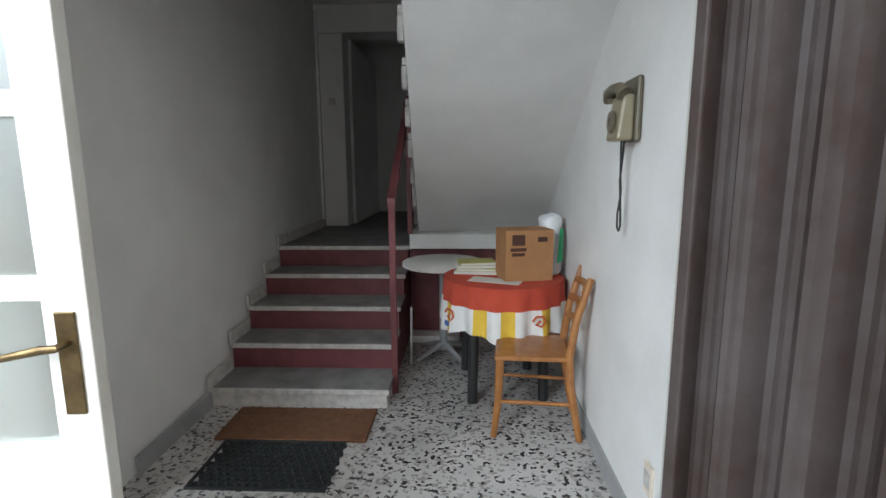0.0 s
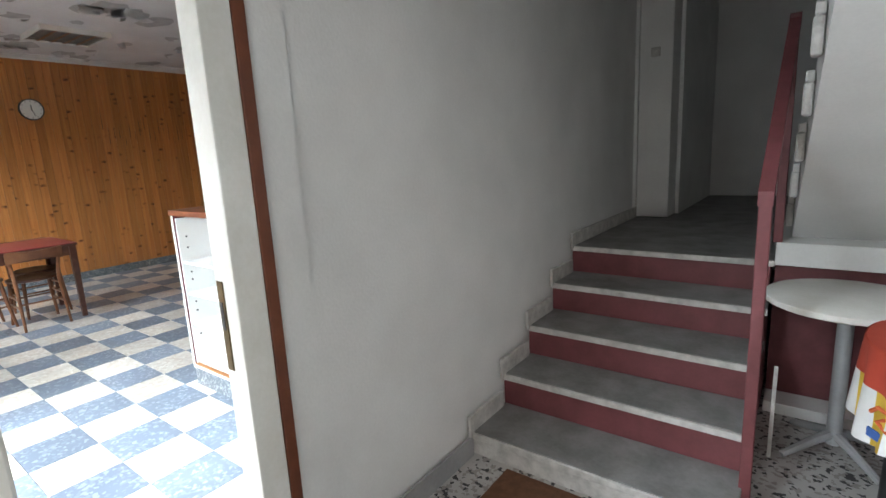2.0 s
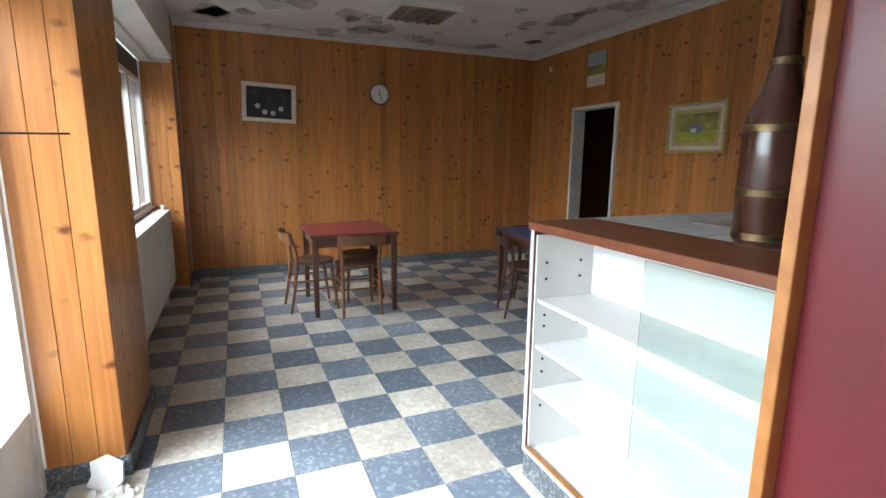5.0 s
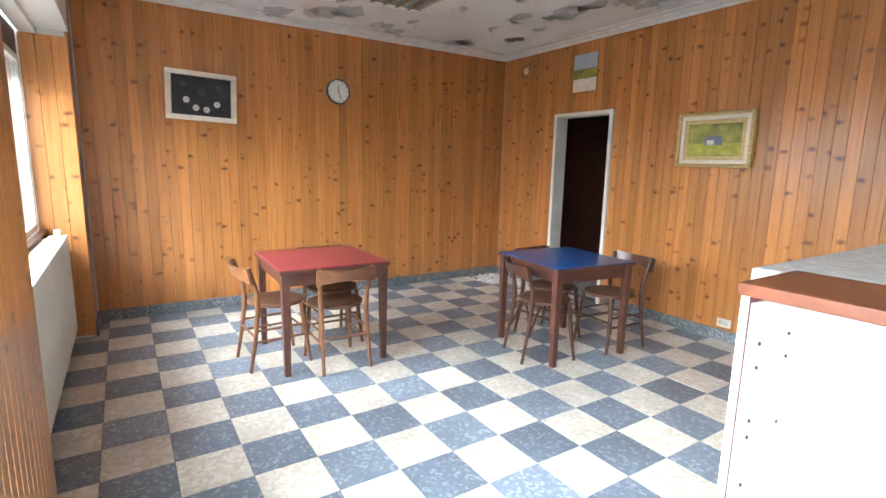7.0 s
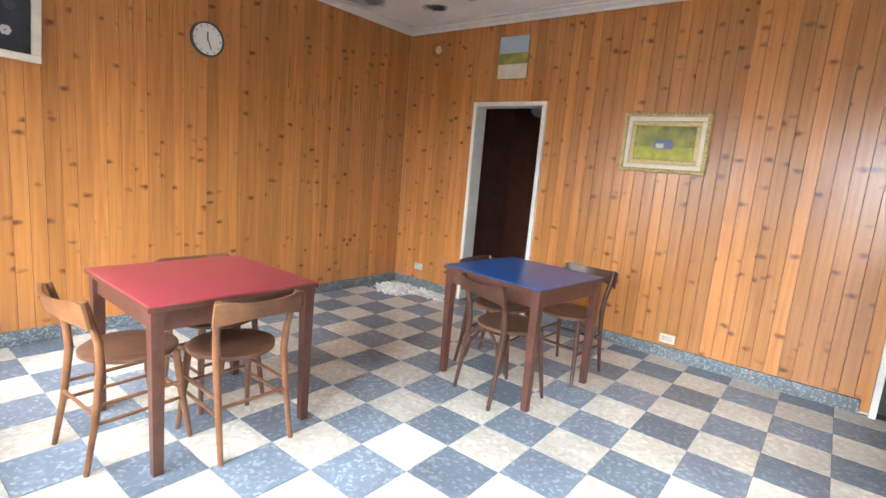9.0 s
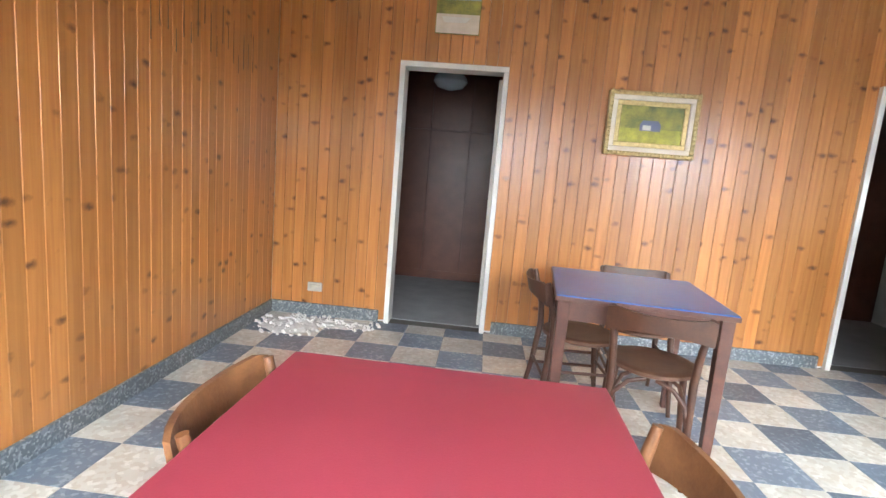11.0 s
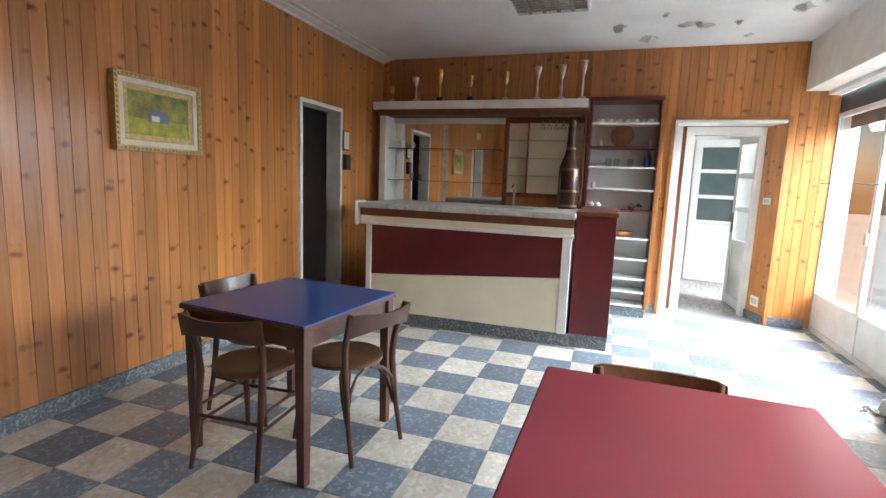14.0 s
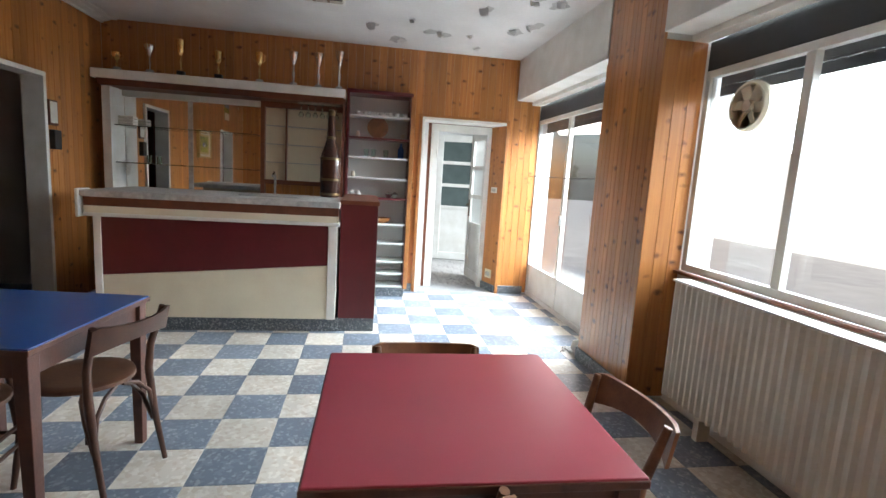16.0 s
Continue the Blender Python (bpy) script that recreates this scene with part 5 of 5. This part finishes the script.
part("top", lathe(bmesh.new(), [(0.372, 0.737), (0.382, 0.738), (0.386, 0.732), (0.38, 0.742), (0.36, 0.744), (0.001, 0.744)], 60), CLOTH_RED, cloth, "", True)
drape(0.74, 0.61, 0, n, CLOTH_RED, "red_band", 0.0, 0.010, "red band")
for q in range(0, n, 4):
    drape(0.61, 0.44, q, q + 4, (CLOTH_YELLOW, CLOTH_WHITE, CLOTH_YELLOW, CLOTH_WHITE, CLOTH_WHITE)[(q // 4) % 5], "border_strip", 0.010, 0.022, "")
for ang in (214, 296):
    a = radians(ang)
    e = pose(0.412 * math.cos(a), 0.412 * math.sin(a), 0.545, 0, 0, ang + 90)
    o = part("printed_heart", tube(bmesh.new(), [(-0.045, 0, 0.01), (-0.02, 0, 0.035), (0.03, 0, 0.03), (0.045, 0, 0.0), (0.02, 0, -0.03), (-0.02, 0, -0.012), (0.01, 0, 0.008)], 0.007, 6), CLOTH_ORANGE, cloth, "orange-red printed swirl")
    o.matrix_basis = e
    if ang == 214:
        o = part("printed_bar", B((-0.05, -0.003, -0.075), (0.035, 0.003, -0.045)), CLOTH_BLUE, cloth, "blue printed mark")
        o.matrix_basis = e

carton = thing("cardboard_box", "brown cardboard box with dark printed marks", "box", pose(0.16, 3.03, 0.745, 0, 0, 12))
for lo, hi in (((-0.15, -0.11, 0), (0.15, -0.105, 0.31)), ((-0.15, 0.105, 0), (0.15, 0.11, 0.31)), ((-0.15, -0.105, 0), (-0.145, 0.105, 0.31)), ((0.145, -0.105, 0), (0.15, 0.105, 0.31)), ((-0.145, -0.105, 0), (0.145, 0.105, 0.005))):
    part("side", B(lo, hi), CARD, carton)
part("flap", B((-0.15, -0.105, 0.306), (0.15, -0.01, 0.311)), CARD, carton)
o = part("flap", B((-0.15, 0.0, 0.306), (0.15, 0.10, 0.311)), CARD, carton)
part("printed_mark", B((-0.11, -0.1115, 0.22), (-0.03, -0.1102, 0.285)), INK, carton, "dark printed emblem")
part("printed_bar", B((-0.12, -0.1115, 0.185), (-0.02, -0.1102, 0.205)), INK, carton)
part("printed_bar", B((-0.11, -0.1115, 0.155), (-0.03, -0.1102, 0.175)), INK, carton)
part("printed_bar", B((0.05, -0.1115, 0.24), (0.11, -0.1102, 0.27)), INK, carton)
bag = thing("plastic_bag", "white plastic bag with green print behind the box", "bag", pose(0.345, 3.17, 0.745))
bm = lathe(bmesh.new(), [(0.07, 0), (0.085, 0.03), (0.08, 0.16), (0.07, 0.28), (0.085, 0.36), (0.06, 0.38), (0.02, 0.36)], 18)
for v in bm.verts:
    v.co += Vector((0.012 * noise.noise(v.co * 17), 0.03 * noise.noise(v.co * 13 + Vector((5, 0, 0))), 0.02 * noise.noise(v.co * 9)))
    v.co.x *= 0.95
part("sack", bm, BAG, bag, "", True)
part("green_strip", prism(bmesh.new(), [(0.03, 0.08), (0.065, 0.10), (0.065, 0.30), (0.045, 0.31)], 1, -0.098, -0.094), GREEN, bag, "green printed strip")
for k, (w, d, mt) in enumerate(((0.14, 0.10, PAPER), (0.13, 0.095, PAPER_YELLOW), (0.135, 0.09, PAPER), (0.12, 0.085, PAPER_YELLOW))):
    book = thing("booklet", ("yellow-green" if mt == PAPER_YELLOW else "pale") + " booklet in a small stack on the table", "booklet", pose(-0.13, 3.20, 0.745 + 0.019 * k, 0, 0, 5 * k - 6), "booklet stack")
    part("cover", B((-w, -d, 0), (w, d, 0.018), 0.002), mt, book)
    part("page_block", B((-w + 0.004, -d - 0.001, 0.003), (w + 0.001, d - 0.004, 0.015)), PAPER, book)
sheet = thing("newspaper", "loose white printed sheet on the cloth", "paper", pose(-0.02, 2.93, 0.7455, 0, 0, -20))
part("sheet", B((-0.16, -0.07, 0), (0.16, 0.07, 0.002)), PAPER, sheet)

# white pedestal table
pt = thing("pedestal_table", "round white pedestal cafe table", "table", pose(-0.37, 3.60, 0))
part("tabletop", lathe(bmesh.new(), [(0.29, 0.705), (0.305, 0.712), (0.305, 0.735), (0.295, 0.742), (0.001, 0.742)], 40), WHITE, pt, "", True)
part("column", rod(bmesh.new(), (0, 0, 0.05), (0, 0, 0.705), 0.03, seg=16), GREY_FLOOR, pt, "grey column", True)
for k in range(4):
    a = radians(40 + 90 * k)
    part("foot", tube(bmesh.new(), [(0, 0, 0.10), (0.10 * math.cos(a), 0.10 * math.sin(a), 0.07), (0.24 * math.cos(a), 0.24 * math.sin(a), 0.016)], [0.024, 0.02, 0.015], 8), GREY_FLOOR, pt, "", True)

# wall telephone
ph = thing("wall_telephone", "olive-beige wall telephone with hanging cord", "telephone", pose(HX1 - 0.001, 1.97, 1.635, 0, 0, -90) @ Matrix.Scale(0.86, 4))
part("backplate", B((-0.10, -0.03, -0.13), (0.10, 0, 0.15), 0.012), PHONE_DARK, ph)
bm = B((-0.085, -0.105, -0.125), (0.085, -0.03, 0.075), 0.014)
for v in bm.verts:
    v.co.y += 0.028 * max(0, v.co.z) / 0.075 * (1 if v.co.y < -0.05 else 0)
part("body", bm, PHONE, ph)
o = part("dial", lathe(bmesh.new(), [(0.05, 0), (0.052, 0.006), (0.045, 0.014), (0.02, 0.014), (0.018, 0.010), (0.001, 0.010)], 24), PHONE_DARK, ph, "dark dial", True)
o.matrix_basis = pose(0.0, -0.10, -0.04, 90, 0, 0)
part("handset", tube(bmesh.new(), [(-0.10, -0.085, 0.07), (-0.08, -0.10, 0.095), (0, -0.105, 0.105), (0.08, -0.10, 0.095), (0.10, -0.085, 0.07)], [0.034, 0.026, 0.02, 0.026, 0.034], 12), PHONE_DARK, ph, "dark handset", True)
part("cord", tube(bmesh.new(), [(-0.02, -0.05, -0.125), (-0.012, -0.05, -0.25), (0.012, -0.05, -0.36), (-0.025, -0.05, -0.46), (-0.02, -0.05, -0.52), (0.005, -0.05, -0.535), (0.028, -0.05, -0.51), (0.012, -0.05, -0.40), (-0.012, -0.05, -0.30), (0.012, -0.05, -0.2), (0.02, -0.05, -0.125)], 0.005, 6), BLACK, ph, "twisted cord", True)
socket("hall_socket", "beige socket low on the hall wall", "socket", pose(HX1 + 0.001, 1.60, 0.33, 0, 0, -90), 0.075, 0.12, BEIGE)
socket("hall_switch", "small white switch on the landing pier", "switch", pose(-1.62, 5.361, 2.13), 0.07, 0.07, STEP_EDGE, True)
broom = thing("metal_strip", "thin pale strip leaning beside the stairs", "strip", pose(-0.60, 3.42, 0, -8, 0, 0))
part("strip", B((-0.008, -0.004, 0.0), (0.008, 0.004, 0.42)), STEP_EDGE, broom)

# ---- boards and tiles ----
BOARDS = {}


def board_mesh(w, length):
    key = (round(w, 3), round(length, 3))
    if key not in BOARDS:
        c, g = 0.0032, 0.0006
        prof = [(-w / 2 + g, 0.0145), (-w / 2 + g, 0.0028), (-w / 2 + g + c * 0.6, 0.0), (w / 2 - g - c * 0.6, 0.0), (w / 2 - g, 0.0028), (w / 2 - g, 0.0145)]
        BOARDS[key] = mesh_of("board", prism(bmesh.new(), prof, 2, 0, length), PINE)
    return BOARDS[key]


def clad(wall, start, end, z0, z1, turn, holes=(), width=0.088):
    """Vertical boards on a wall face from start to end; holes as (from, to, top) along the run."""
    a, b = Vector(start), Vector(end)
    length = (b - a).length
    parent = bpy.data.objects[wall]
    runs, u = [], 0.0
    for h0, h1, top in sorted(holes):
        runs += [(u, h0, z0), (h0, h1, top)]
        u = h1
    for u0, u1, low in runs + [(u, length, z0)]:
        count = max(1, round((u1 - u0) / width))
        w = (u1 - u0) / count
        for i in range(count):
            p = a + (b - a) * ((u0 + (i + 0.5) * w) / length)
            ob = new("board", board_mesh(w, z1 - low))
            ob.parent = parent
            ob.matrix_basis = pose(p.x, p.y, low, 0, 0, turn)


TOPZ = CZ - 0.03
clad("wall_west", (WX, SY + 0.01), (WX, NY), 0.02, TOPZ, 90)
clad("wall_north", (WX, NY), (EX, NY), 0.02, TOPZ, 0, [(DA[0] - WX, DA[1] - WX, DA[2]), (DB[0] - WX, DB[1] - WX, DB[2])])
clad("wall_east", (EX, NY), (EX, GY + 0.03), 0.02, CZ - 0.002, -90, [(NY - DC[1], NY - DC[0], DC[2])])
clad("wall_south", (-4.40, SY), (-5.13, SY), 0.09, CZ - 0.002, 180, width=0.06)
clad("wall_south", (-7.90, SY), (WX + 0.015, SY), 0.09, CZ - 0.002, 180)
clad("wall_south", (-4.385, GY + 0.03), (-4.385, SY), 0.09, 2.33, 90)
clad("wall_south", (-7.885, GY + 0.03), (-7.885, SY), 0.02, 2.33, 90)
clad("wall_south", (-5.145, SY), (-5.145, GY + 0.03), 0.02, 2.33, -90)
clad("wall_south", (-2.115, SY - 0.02), (-2.115, GY + 0.03), 0.02, 2.33, -90)

clad("wall_reveal", (EX, DC[0]), (RV[0], RV[1]), 0.02, DC[2] - 0.032, 197.2)

TS, TX, TY = 0.305, -3.80, 1.13
TILES = {}


def tile_mesh(w, d, dark):
    key = (round(w, 3), round(d, 3), dark)
    if key not in TILES:
        g, c = 0.0012, 0.0012
        bm = bmesh.new()
        lo = [(-w / 2 + g, -d / 2 + g), (w / 2 - g, -d / 2 + g), (w / 2 - g, d / 2 - g), (-w / 2 + g, d / 2 - g)]
        r0 = [bm.verts.new((x, y, -0.006)) for x, y in lo]
        r1 = [bm.verts.new((x, y, -c)) for x, y in lo]
        r2 = [bm.verts.new((x - math.copysign(c, x), y - math.copysign(c, y), 0)) for x, y in lo]
        for p, q in ((r0, r1), (r1, r2)):
            for k in range(4):
                bm.faces.new((p[k], p[(k + 1) % 4], q[(k + 1) % 4], q[k]))
        bm.faces.new(r2)
        TILES[key] = mesh_of("tile", bm, DARK_TILE if dark else LIGHT_TILE)
    return TILES[key]


slab_ob = bpy.data.objects["floor_slab"]
rnd = random.Random(11)
for i in range(math.floor((WX - TX) / TS), math.ceil((EX - TX) / TS)):
    for j in range(math.floor((GY - TY) / TS), math.ceil((NY - TY) / TS)):
        x0, x1 = max(TX + i * TS, WX), min(TX + (i + 1) * TS, EX)
        y0, y1 = max(TY + j * TS, GY - 0.02), min(TY + (j + 1) * TS, NY)
        if x1 - x0 < 0.02 or y1 - y0 < 0.02:
            continue
        ob = new("tile", tile_mesh(x1 - x0, y1 - y0, (i + j) % 2 != 0))
        ob.parent = slab_ob
        ob.matrix_basis = pose((x0 + x1) / 2, (y0 + y1) / 2, rnd.uniform(-0.0008, 0.0006))
